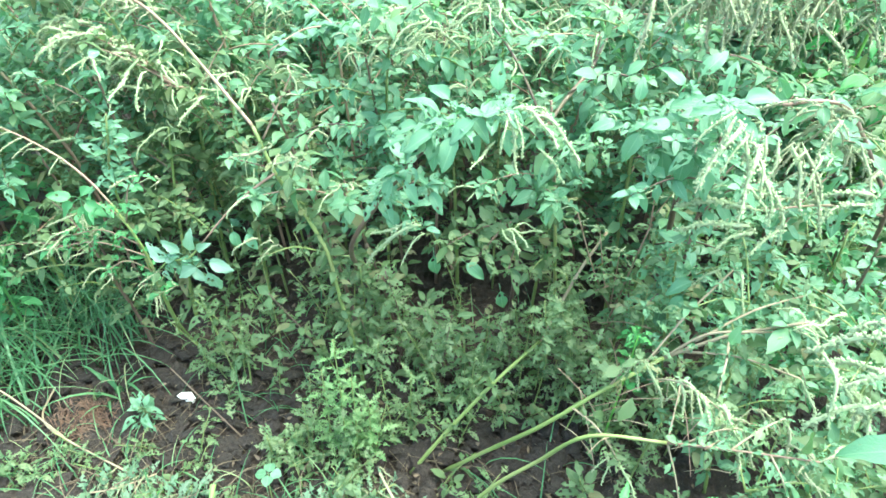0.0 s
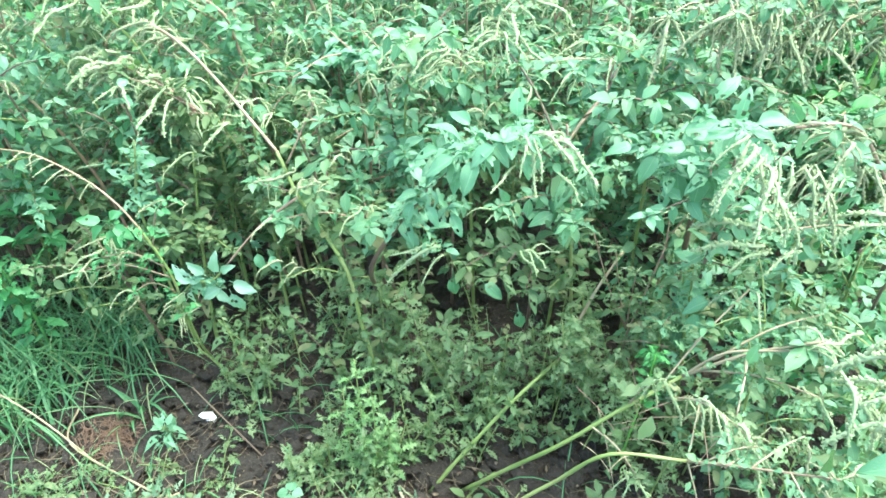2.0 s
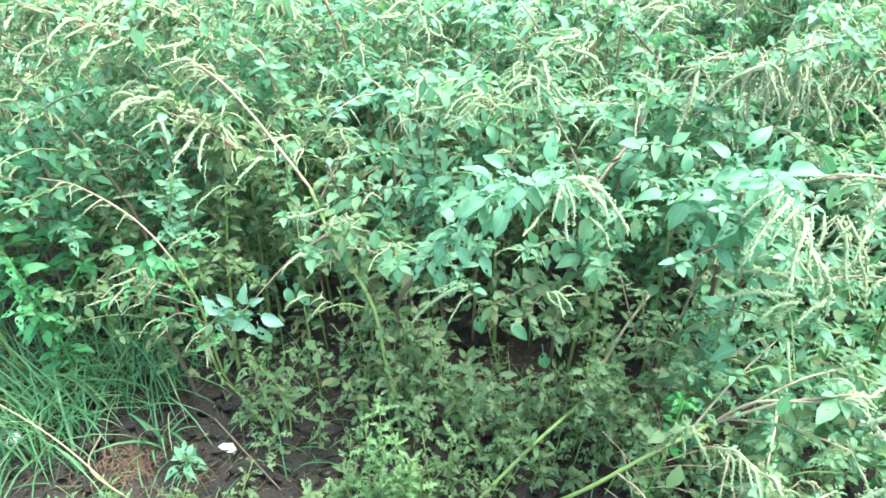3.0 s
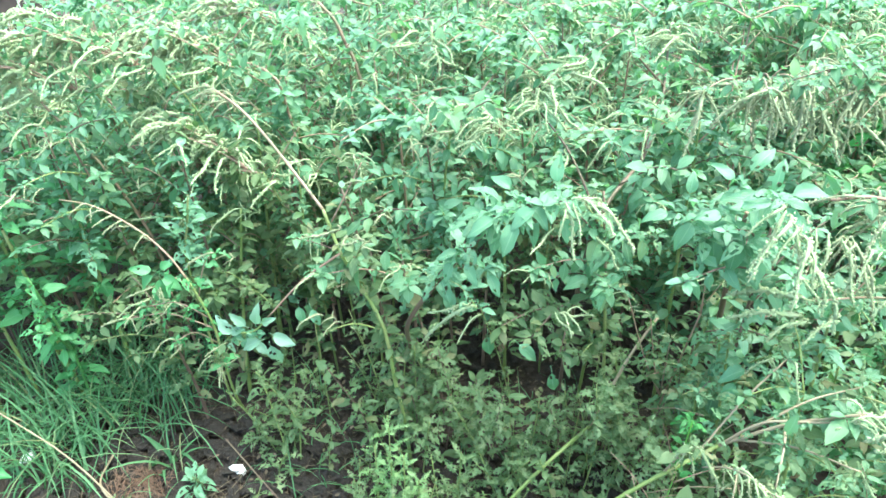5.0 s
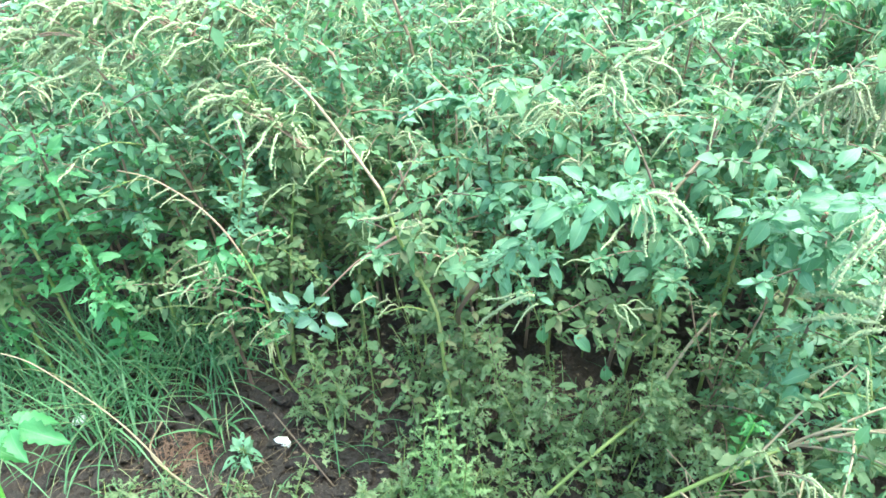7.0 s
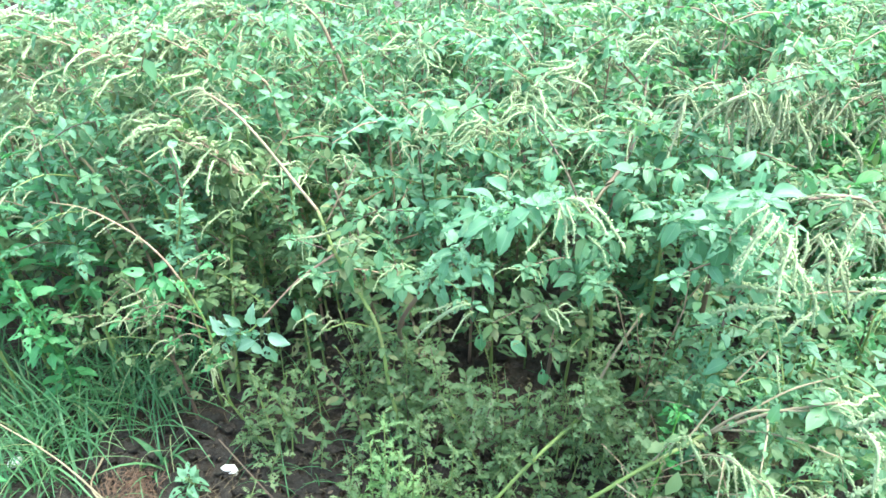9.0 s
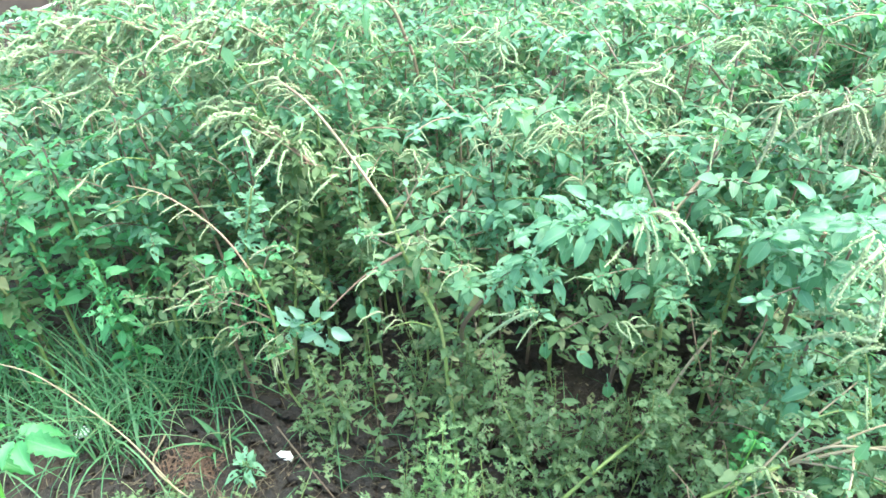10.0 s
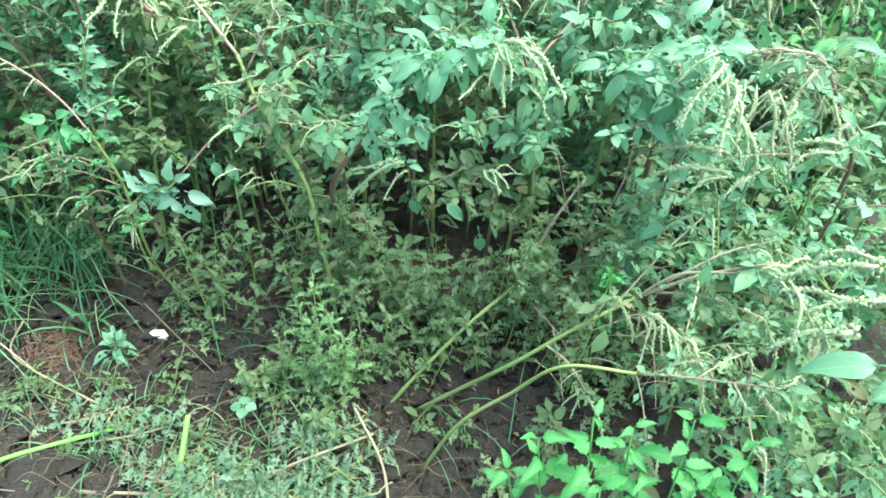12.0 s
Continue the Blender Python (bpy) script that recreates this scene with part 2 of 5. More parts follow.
def spike_shape(seed, e0, e1, thick=0.052, rings=12, sides=5, tufts=92):
    rng = random.Random(seed)
    line, p = [], Vector((0, 0, 0))
    sway, kink = rng.uniform(-0.7, 0.7), rng.uniform(0, 6.28)
    for i in range(rings + 1):
        line.append(p.copy())
        s = i / rings
        e = radians(e0 + (e1 - e0) * s ** 0.8 + 11 * math.sin(7 * s + kink))
        a = sway * math.sin(2.5 * s) + 0.22 * math.sin(9 * s + 2 * kink)
        p = p + Vector((math.sin(a) * math.cos(e), math.cos(a) * math.cos(e), math.sin(e))) / rings
    verts, faces = [], []
    for i, q in enumerate(line):
        d = (line[min(i + 1, rings)] - line[max(i - 1, 0)]).normalized()
        u = Vector((1, 0, 0)) - d.x * d
        u.normalize()
        v = d.cross(u)
        s = i / rings
        r = thick * min(1, 0.35 + 4 * s) * (1 - 0.6 * s ** 2) * rng.uniform(0.4, 0.52)
        for k in range(sides):
            a = 2 * math.pi * k / sides + 0.5 * i
            verts.append(q + r * rng.uniform(0.8, 1.1) * (math.cos(a) * u + math.sin(a) * v))
    for i in range(rings):
        for k in range(sides):
            a, b = i * sides + k, i * sides + (k + 1) % sides
            faces.append((a, b, b + sides, a + sides))
    for _ in range(tufts):
        s = rng.uniform(0.06, 1.0)
        w = Vector((rng.gauss(0, 1), rng.gauss(0, 1), rng.gauss(0, 1))).normalized()
        swell = 1 + 0.45 * math.sin(23 * s + 3 * kink) * math.sin(9 * s + kink)
        k = min(s * rings, rings - 0.001)
        q = line[int(k)].lerp(line[int(k) + 1], k % 1)
        c = q + w * thick * swell * (1 - 0.62 * s * s) * rng.uniform(0.35, 1.0)
        r = thick * rng.uniform(0.24, 0.42)
        n = len(verts)
        x = w.orthogonal().normalized() * r
        y = w.cross(x)
        verts += [c + x, c - 0.5 * x + 0.87 * y, c - 0.5 * x - 0.87 * y, c + w * r * 1.6]
        faces += [(n, n + 1, n + 3), (n + 1, n + 2, n + 3), (n + 2, n, n + 3)]
    return verts, faces, [(0.25, 0.5)] * len(verts)


LEAF_SHAPES = [leaf_shape(10 + i, width=0.27 + 0.03 * (i % 3), curl=0.15 + 0.16 * (i % 4), fold=0.15 + 0.1 * (i % 3), holes=(0, 0.07, 0.12, 0.2)[i % 4], ragged=(0.12, 0.25, 0.2, 0.38)[i % 4]) for i in range(8)]
EATEN_SHAPES = [leaf_shape(20 + i, width=0.32, nu=4, nv=6, curl=0.2 + 0.12 * i, fold=0.2, holes=0.2, ragged=0.45) for i in range(5)]
WHOLE_SHAPES = [leaf_shape(30 + i, width=0.27, nu=4, nv=8, curl=0.25 + 0.12 * (i % 3), fold=0.35, holes=(0, 0.05)[i % 2], ragged=0.14, widest=0.74) for i in range(6)]
SILVER_SHAPES = [leaf_shape(35 + i, width=0.29, nu=6, nv=9, curl=0.2 + 0.15 * (i % 3), fold=0.3, holes=0.03, ragged=0.22, teeth=0.06, stalk=0.2) for i in range(5)]
LACE_SHAPES = [leaf_shape(40 + i, width=0.3, nu=6, nv=9, curl=0.3, fold=0.2, holes=0.22, ragged=0.55, teeth=0.34) for i in range(4)]
MID_SHAPES = [leaf_shape(50 + i, width=0.31, nu=2, nv=3, curl=0.12 + 0.12 * i, fold=0.25, stalk=0.1, ragged=0.25) for i in range(5)]
TINY_SHAPES = [leaf_shape(60 + i, width=0.27, nu=2, nv=2, curl=0.2 + 0.15 * i, fold=0.3, stalk=0.0) for i in range(4)]
TOOTH_SHAPES = [leaf_shape(70 + i, width=0.25, nu=4, nv=11, curl=0.35 + 0.16 * i, fold=0.35, teeth=0.17, stalk=0.2, ragged=0.15, widest=0.68) for i in range(4)]
SPIKE_SHAPES = {
    "arch": [spike_shape(100 + i, 48 - 9 * i, -80 + 9 * i, thick=0.048 + 0.004 * (i % 4)) for i in range(8)],
    "hang": [spike_shape(110 + i, 10 - 14 * i, -86 + 4 * i, thick=0.055 + 0.004 * (i % 3)) for i in range(6)],
    "stick": [spike_shape(120 + i, 60 - 15 * i, 20 - 12 * i) for i in range(3)],
    "comb": [spike_shape(160 + i, 62 - 9 * i, -80 + 6 * i, thick=0.08, tufts=130) for i in range(5)],
    "thick": [spike_shape(150 + i, 14 + 6 * i, -52 - 8 * i, thick=0.074, tufts=140) for i in range(3)],
    "down": [spike_shape(130 + i, -16, -74 - 6 * i, thick=0.052) for i in range(2)],
}
FAR_SPIKES = [spike_shape(140 + i, 45 - 15 * i, -80, rings=5, sides=3, tufts=6, thick=0.078) for i in range(4)]
MID_SPIKES = {kind: [spike_shape(170 + 10 * n + i, e0 - 12 * i, e1, thick=0.056, rings=8, sides=4, tufts=34) for i in range(4)] for n, (kind, e0, e1) in enumerate((("arch", 45, -75), ("hang", 0, -84)))}
MESHES = {}


def shared(kind, shapes, i, mat):
    key = (kind, i, mat.name)
    if key not in MESHES:
        MESHES[key] = mesh_of(kind, *shapes[i][:2], mat, shapes[i][2])
    return MESHES[key]


def leaf_pose(at, way, up, size):
    y = way.normalized()
    z = (up - up.dot(y) * y)
    z = z.normalized() if z.length > 1e-4 else y.orthogonal().normalized()
    x = y.cross(z)
    return Matrix(((x.x, y.x, z.x, at.x), (x.y, y.y, z.y, at.y), (x.z, y.z, z.z, at.z), (0, 0, 0, 1))) @ Matrix.Diagonal((size, size, size, 1))


def spin(at, heading, size, tilt=0.0, roll=0.0):
    return Matrix.Translation(at) @ Euler((tilt, roll, heading - math.pi / 2)).to_matrix().to_4x4() @ Matrix.Diagonal((size, size, size, 1))


class Plant:
    """A plant that grows from its base; places are given in the world."""

    def __init__(self, name, base, label, category, group, seed, leaf_mat, spike_mat, most=60):
        self.base = Vector(base)
        self.root = thing(name, base, label, category, group)
        self.rng = random.Random(seed)
        self.leaf_mat, self.spike_mat, self.most, self.count = leaf_mat, spike_mat, most, 0
        self.holder = self.last = self.root
        self.small, self.low_small, self.blooms, self.joined = Heap(), Heap(), Heap(), False

    def stem(self, points, r0, r1, mat, name="branch", sides=6, steps=5):
        line = smooth_line(points, steps)
        v, f = tube([p - self.base for p in line], r0, r1, sides, 0.11, self.rng)
        self.last = part(name, mesh_of(name, v, f, mat), self.root)
        return line

    def leaf(self, at, way, up, size, shapes=None, kind="leaf", mat=None):
        shapes, mat = shapes or LEAF_SHAPES, mat or self.leaf_mat
        # Low leaves turn old and eaten; their darker olive also paints in shade.
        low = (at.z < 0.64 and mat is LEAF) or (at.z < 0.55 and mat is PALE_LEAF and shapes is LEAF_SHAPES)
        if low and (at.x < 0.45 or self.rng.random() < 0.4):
            mat = OLD_SHADE_LEAF if at.z > 0.3 or self.rng.random() < 0.85 else DEAD_LEAF
        if at.z < 0.66 and shapes is LEAF_SHAPES and self.rng.random() < 0.55:
            shapes, kind = EATEN_SHAPES, "eaten_leaf"
        if self.count >= self.most and shapes is LEAF_SHAPES:
            shapes = MID_SHAPES
        i = self.rng.randrange(len(shapes))
        m = leaf_pose(at - self.base, way, up, size)
        if self.count < self.most:
            self.count += 1
            part("leaf", shared(kind, shapes, i, mat), self.holder, m=m)
        else:
            heap = self.low_small if mat is OLD_SHADE_LEAF or mat is DEAD_LEAF else self.small
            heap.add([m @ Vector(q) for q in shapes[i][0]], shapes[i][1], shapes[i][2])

    def tiny(self, at, size, n):
        for _ in range(n):
            a = self.rng.uniform(0, 6.283)
            way = Vector((math.cos(a), math.sin(a), self.rng.uniform(-0.2, 0.9)))
            s = TINY_SHAPES[self.rng.randrange(4)]
            m = leaf_pose(at - self.base, way, Vector((self.rng.uniform(-0.4, 0.4), self.rng.uniform(-0.4, 0.4), 1)), size * self.rng.uniform(0.6, 1.2))
            # Low tufts join the leaves that carry shade in their colour.
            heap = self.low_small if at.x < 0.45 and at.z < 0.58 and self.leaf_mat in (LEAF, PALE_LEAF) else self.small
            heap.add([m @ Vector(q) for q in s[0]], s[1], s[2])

    def spike(self, at, heading, size, shape="arch", tilt=0.0, mat=None):
        shapes = MID_SPIKES[shape] if self.joined else SPIKE_SHAPES[shape]
        i = self.rng.randrange(len(shapes))
        if self.joined:
            m = spin(at - self.base, heading, size, tilt, self.rng.uniform(-0.3, 0.3))
            self.blooms.add([m @ q for q in shapes[i][0]], *shapes[i][1:])
            return
        part("flower_spike", shared("flower_spike_" + shape, shapes, i, mat or self.spike_mat), self.root, m=spin(at - self.base, heading, size, tilt, self.rng.uniform(-0.3, 0.3)))

    def cluster(self, at, heading, n, size, shape="arch", spread=0.9):
        """Flower spikes that spring from the end of a shoot."""
        at = Vector(at)
        self.spike(at, heading, size * 1.35, shape)
        for k in range(n - 1):
            back = Vector((-math.cos(heading), -math.sin(heading), -0.6)) * self.rng.uniform(0, 0.06)
            self.spike(at + back, heading + self.rng.uniform(-spread, spread) * 2.2, size * self.rng.uniform(0.45, 1.05), shape)

    def comb(self, line, start, n, heading, size, shape="arch"):
        """Arching spikes side by side along an overhanging shoot."""
        for k in range(n):
            at = line[min(len(line) - 1, int(len(line) * (start + (1 - start) * k / n)))]
            self.spike(at + Vector((self.rng.uniform(-0.012, 0.012), self.rng.uniform(-0.02, 0.02), 0)), heading + self.rng.uniform(-0.55, 0.55), size * self.rng.uniform(0.7, 1.15), shape)

    def leaves_on(self, line, start, gap, big, end, droop=0.15, tufts=3, shapes=None):
        """Leaves in a spiral along a line, from big ones to small at its tip."""
        total, turn, next_at = sum((b - a).length for a, b in zip(line, line[1:])), self.rng.uniform(0, 6.283), None
        gone, next_at = 0.0, start * total
        for a, b in zip(line, line[1:]):
            step = (b - a).length
            while next_at <= gone + step and step > 0:
                at = a.lerp(b, (next_at - gone) / step)
                s = next_at / total
                d = (b - a).normalized()
                u = d.orthogonal().normalized()
                v = d.cross(u)
                turn += 2.4 + self.rng.uniform(-0.3, 0.3)
                out = math.cos(turn) * u + math.sin(turn) * v
                way = out + 0.45 * d * (0.4 + s) + Vector((0, 0, -droop + self.rng.uniform(-0.25, 0.2)))
                up = Vector((0, 0, 0.9)) + 0.35 * d + Vector((self.rng.uniform(-0.45, 0.45), self.rng.uniform(-0.6, 0.2), 0))
                size = (big + (end - big) * max(0, (s - start) / (1 - start + 1e-6)) ** 1.3) * self.rng.uniform(0.5, 1.08)
                self.leaf(at, way, up, size, shapes)
                if tufts and self.rng.random() < 0.75:
                    self.tiny(at, size * 0.45, tufts)
                next_at += gap * self.rng.uniform(0.6, 1.15)
            gone += step

    def rosette(self, at, size, n=7):
        """The crowded young leaves at the end of a shoot."""
        turn = self.rng.uniform(0, 6.283)
        for k in range(n):
            turn += 2.4
            rise = -0.15 + 0.9 * k / n
            way = Vector((math.cos(turn), math.sin(turn), rise))
            self.leaf(at, way, Vector((self.rng.uniform(-0.3, 0.3), self.rng.uniform(-0.4, 0.2), 1)), size * (1.1 - 0.6 * k / n) * self.rng.uniform(0.8, 1.15))

    def done(self):
        if self.small.n:
            part("small_leaves", self.small.mesh("small_leaves", self.leaf_mat), self.root, kind="stuff")
        if self.blooms.n:
            part("inflorescence", self.blooms.mesh("inflorescence", self.spike_mat), self.root, kind="stuff")
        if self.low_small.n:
            part("lower_leaves", self.low_small.mesh("lower_leaves", OLD_SHADE_LEAF), self.root, "dull olive lower leaves with shade in their colour", kind="stuff")
        return self.root


# ---- ground ----
def ground():
    def axis(lo, hi, step, far):
        inner = list(np.arange(lo, hi + step, step))
        out, d = [], step
        while d < far:
            d *= 1.45
            out.append(d)
        return [lo - d for d in out[::-1]] + inner + [hi + d for d in out]

    xs, ys = axis(-1.9, 1.7, 0.017, 900), axis(0.6, 2.4, 0.017, 900)
    verts, faces = [], []
    for y in ys:
        for x in xs:
            near = 1.0 if abs(x) < 6 and -2 < y < 8 else 0.3
            z = 0.016 * noise.noise((2.2 * x, 2.2 * y, 0)) + 0.02 * noise.noise((9 * x, 9 * y, 3))
            if -1.92 < x < 1.74 and 0.58 < y < 2.44:
                z += 0.034 * abs(noise.noise((17 * x, 17 * y, 5))) + 0.012 * abs(noise.noise((43 * x, 43 * y, 8)))
            else:
                z += 0.011
            verts.append((x, y, near * (z - 0.014)))
    n = len(xs)
    for j in range(len(ys) - 1):
        for i in range(n - 1):
            faces.append((j * n + i, j * n + i + 1, (j + 1) * n + i + 1, (j + 1) * n + i))
    tagged(new("ground", mesh_of("ground", verts, faces, SOIL)), "dark brown crumbly garden soil with litter", "ground", kind="structure")


def lump(r, seed, rough=0.35, detail=2):
    rng = random.Random(seed)
    bm = bmesh.new()
    bmesh.ops.create_icosphere(bm, subdivisions=detail, radius=r)
    off = Vector((rng.uniform(0, 50), rng.uniform(0, 50), 0))
    for v in bm.verts:
        v.co *= 1 + rough * noise.noise(v.co / r * 0.9 + off) + 0.5 * rough * noise.noise(v.co / r * 2.6 + off)
        v.co.z *= 0.7
    verts, faces = [v.co.copy() for v in bm.verts], [tuple(v.index for v in f.verts) for f in bm.faces]
    bm.free()
    return verts, faces


ground()


def soil_crumbs():
    rng, heap = random.Random(5), Heap()
    shapes = [lump(1.0, 200 + i, 1.1, 1) for i in range(5)]
    for k in range(5200):
        x, y = (rng.uniform(-1.3, 0.4), rng.uniform(1.0, 1.75)) if k % 3 else (rng.uniform(-1.5, 1.3), rng.uniform(0.9, 2.2))
        r = 0.004 + 0.026 * rng.random() ** 3
        v, f = shapes[rng.randrange(5)]
        m = pose(x, y, 0.012 + r * 0.3, 0, 0, rng.uniform(0, 360))
        heap.add([m @ (q * r) for q in v], f)
    tagged(new("soil_crumbs", heap.mesh("soil_crumbs", CLOD, False)), "crumbs of dark soil strewn on the ground", "soil", kind="stuff")


soil_crumbs()
for i, (x, y, r) in enumerate(((-0.80, 1.10, 0.06), (-0.93, 1.13, 0.035), (-0.62, 1.13, 0.028), (-0.72, 1.62, 0.03), (-0.78, 1.52, 0.035), (-0.56, 1.20, 0.03), (0.26, 1.33, 0.03), (-1.02, 1.2, 0.04))):
    v, f = lump(r, 300 + i)
    tagged(new("soil_clod", mesh_of("soil_clod", v, f, CLOD)), "lump of dry dark brown soil", "soil clod", "clods on the bare soil").location = (x, y, r * 0.4)

# ---- amaranth stand: plants that carry the stems one can follow ----
TALL = "tall green amaranth weed with drooping pale flower spikes"


def amaranth(base, points, seed, r=(0.006, 0.003), mats=(GREEN_STEM, TAN_STEM), leaf_mat=LEAF, spike_mat=SPIKE, most=56, label=TALL):
    """A plant whose main stem runs from its base through the given places."""
    p = Plant("amaranth_plant", base, label, "weed", "amaranth plants of the stand", seed, leaf_mat, spike_mat, most)
    half = max(2, len(points) // 2 + 1)
    first = [base, *points[:half]]
    low = p.stem(first, r[0], (r[0] + r[1]) / 2, mats[0], "stem", 7)
    if len(points) > half:
        high = p.stem(points[half - 1:], (r[0] + r[1]) / 2, r[1], mats[1], "upper_stem", 6)
    else:
        high = low
    p.low, p.high = low, high
    p.line = low if high is low else low + high[1:]
    return p


def twig_of(p, a, b, r=0.0028, mat=TAN_STEM, sag=0.03, leaves=0.05, gap=0.03, start=0.25, tufts=3):
    """A side shoot from a to b with its leaves."""
    a, b = Vector(a), Vector(b)
    mid = a.lerp(b, 0.5) + Vector((0, 0, sag))
    line = p.stem([a, mid, b], r, r * 0.6, mat, "branch", 5, 5)
    if leaves:
        p.holder = p.last
        p.leaves_on(line, start, gap, leaves, leaves * 0.55, tufts=tufts)
        p.rosette(line[-1], leaves * 0.62, 6)
        p.holder = p.root
    return line


# The long stem that arches over to a tan, leafless end.
# Dull leaves here, their olive partly painted-in shade.
p = amaranth((-0.195, 1.64, 0), [(-0.204, 1.62, 0.236), (-0.215, 1.60, 0.375), (-0.231, 1.60, 0.534), (-0.277, 1.62, 0.63), (-0.318, 1.60, 0.745), (-0.357, 1.62, 0.85), (-0.42, 1.67, 0.893), (-0.52, 1.735, 0.975), (-0.60, 1.79, 1.02), (-0.68, 1.84, 1.045)], 1, (0.0052, 0.003), leaf_mat=OLD_SHADE_LEAF, spike_mat=DRY_SPIKE,
             label="amaranth weed with a long arching tan stem over the others")
for k in range(4):
    p.spike(p.high[4 + 3 * k], random.Random(k).uniform(0, 6.28), 0.035 + 0.004 * k, "arch")
p.cluster(p.high[-1], 2.9, 7, 0.10)
p.comb(p.high, 0.72, 9, 3.1, 0.07)
twig_of(p, (-0.318, 1.60, 0.752), (-0.505, 1.545, 0.585), 0.0033, TAN_STEM, 0.016, 0.0)
p.stem([(-0.505, 1.545, 0.585), (-0.54, 1.54, 0.55), (-0.60, 1.55, 0.53)], 0.0028, 0.002, GREEN_STEM, "branch", 5, 4)
for x, z, wx, wz, size in ((-0.585, 0.535, -0.55, 0.75, 0.05), (-0.53, 0.565, 0.15, 0.95, 0.05), (-0.55, 0.56, -0.6, 0.65, 0.042), (-0.515, 0.53, -0.85, -0.4, 0.052), (-0.505, 0.525, 0.3, -0.9, 0.056),
                           (-0.50, 0.55, 0.9, -0.25, 0.052), (-0.54, 0.53, 0.55, -0.7, 0.04), (-0.60, 0.52, -0.2, -0.9, 0.036), (-0.56, 0.55, -0.9, 0.1, 0.036), (-0.52, 0.575, 0.7, 0.5, 0.036)):
    p.leaf(Vector((x, 1.54, z)), Vector((wx, -0.2, wz)), Vector((0.15 * wx, -0.75, 0.65)), size * 1.1, SILVER_SHAPES, "silver_leaf", SILVER_LEAF)
for k in range(14):
    a = 2.4 * k
    p.leaf(Vector((-0.535 - 0.03 * (k % 3), 1.545, 0.55 - 0.008 * (k % 4))), Vector((math.cos(a), -0.4, math.sin(a))), Vector((0, -0.75, 0.65)), 0.022 + 0.004 * (k % 3), SILVER_SHAPES, "silver_leaf", PALE_LEAF)
for x, z, wx in ((-0.40, 0.675, 0.1), (-0.375, 0.67, 0.35)):
    p.leaf(Vector((x, 1.51, z)), Vector((wx, -0.2, -0.8)), Vector((0.2, -0.8, 0.45)), 0.045, WHOLE_SHAPES, "whole_leaf", PALE_LEAF)
for x, y, z, a in ((-0.62, 1.55, 0.50, 4.4), (-0.66, 1.55, 0.45, 4.0), (-0.66, 1.55, 0.41, 5.2)):
    p.cluster((x, y, z), a, 5, 0.05)
twig_of(p, (-0.60, 1.55, 0.53), (-0.665, 1.54, 0.44), 0.002, GREEN_STEM, 0.01, 0.03, 0.02)
twig_of(p, (-0.24, 1.60, 0.54), (-0.34, 1.50, 0.60), 0.002, GREEN_STEM, 0.02, 0.03, 0.02)
p.cluster((-0.34, 1.50, 0.645), 3.4, 7, 0.055)
twig_of(p, (-0.30, 1.60, 0.70), (-0.22, 1.53, 0.84), 0.0025, GREEN_STEM, 0.02, 0.045, 0.02)
p.cluster((-0.22, 1.54, 0.86), 1.2, 8, 0.065)
p.cluster((-0.30, 1.55, 0.84), 3.0, 5, 0.07)
twig_of(p, (-0.34, 1.62, 0.82), (-0.27, 1.66, 0.95), 0.0025, TAN_STEM, 0.0, 0.03, 0.03)
p.leaves_on(p.low, 0.2, 0.016, 0.045, 0.04, tufts=3)
p.done()

# Reddish stems in the middle, with a clump of large pale leaves and hanging spikes.
p = amaranth((-0.22, 1.84, 0), [(-0.2, 1.74, 0.35), (-0.18, 1.63, 0.54), (-0.10, 1.62, 0.68), (-0.02, 1.58, 0.80), (0.03, 1.53, 0.88)], 2, (0.007, 0.004), (RED_STEM, RED_STEM), PALE_LEAF, label="amaranth weed with a reddish stem and broad pale leaves", most=110)
p.leaves_on(p.high, 0.45, 0.018, 0.065, 0.055)
twig_of(p, (-0.12, 1.64, 0.64), (-0.06, 1.50, 0.80), 0.002, RED_STEM, 0.01, 0.058, 0.014)
twig_of(p, (0.0, 1.56, 0.84), (0.05, 1.46, 0.94), 0.003, RED_STEM, 0.02, 0.07, 0.014)
twig_of(p, (0.03, 1.53, 0.88), (0.165, 1.44, 0.99), 0.003, RED_STEM, 0.02, 0.065, 0.016)
for x, y, z, wx, wy, wz, size in ((0.06, 1.44, 0.955, -0.8, -0.35, -0.3, 0.075), (0.09, 1.43, 0.965, -0.35, -0.6, -0.65, 0.08), (0.13, 1.43, 0.985, -0.75, -0.4, -0.35, 0.07), (0.08, 1.46, 0.985, -0.5, 0.3, 0.35, 0.062),
                                  (0.03, 1.46, 0.95, -0.9, -0.2, -0.1, 0.06), (0.10, 1.45, 0.98, 0.5, -0.5, -0.3, 0.06), (0.15, 1.46, 1.0, 0.05, 0.15, 1.0, 0.062), (0.05, 1.46, 0.93, -0.2, -0.6, -0.8, 0.06),
                                  (0.16, 1.43, 0.98, 0.3, -0.4, -0.9, 0.062), (-0.02, 1.49, 0.84, -0.8, -0.3, 0.0, 0.055), (-0.03, 1.48, 0.83, 0.6, -0.4, -0.5, 0.06), (-0.04, 1.49, 0.83, -0.3, -0.5, -0.7, 0.055), (0.02, 1.50, 0.80, 0.5, -0.5, -0.6, 0.062)):
    p.leaf(Vector((x, y, z)), Vector((wx, wy, wz)), Vector((0.1 * wx, -0.45, 0.9)), size * 0.78, WHOLE_SHAPES, "whole_leaf")
    p.tiny(Vector((x, y, z)), 0.03, 4)
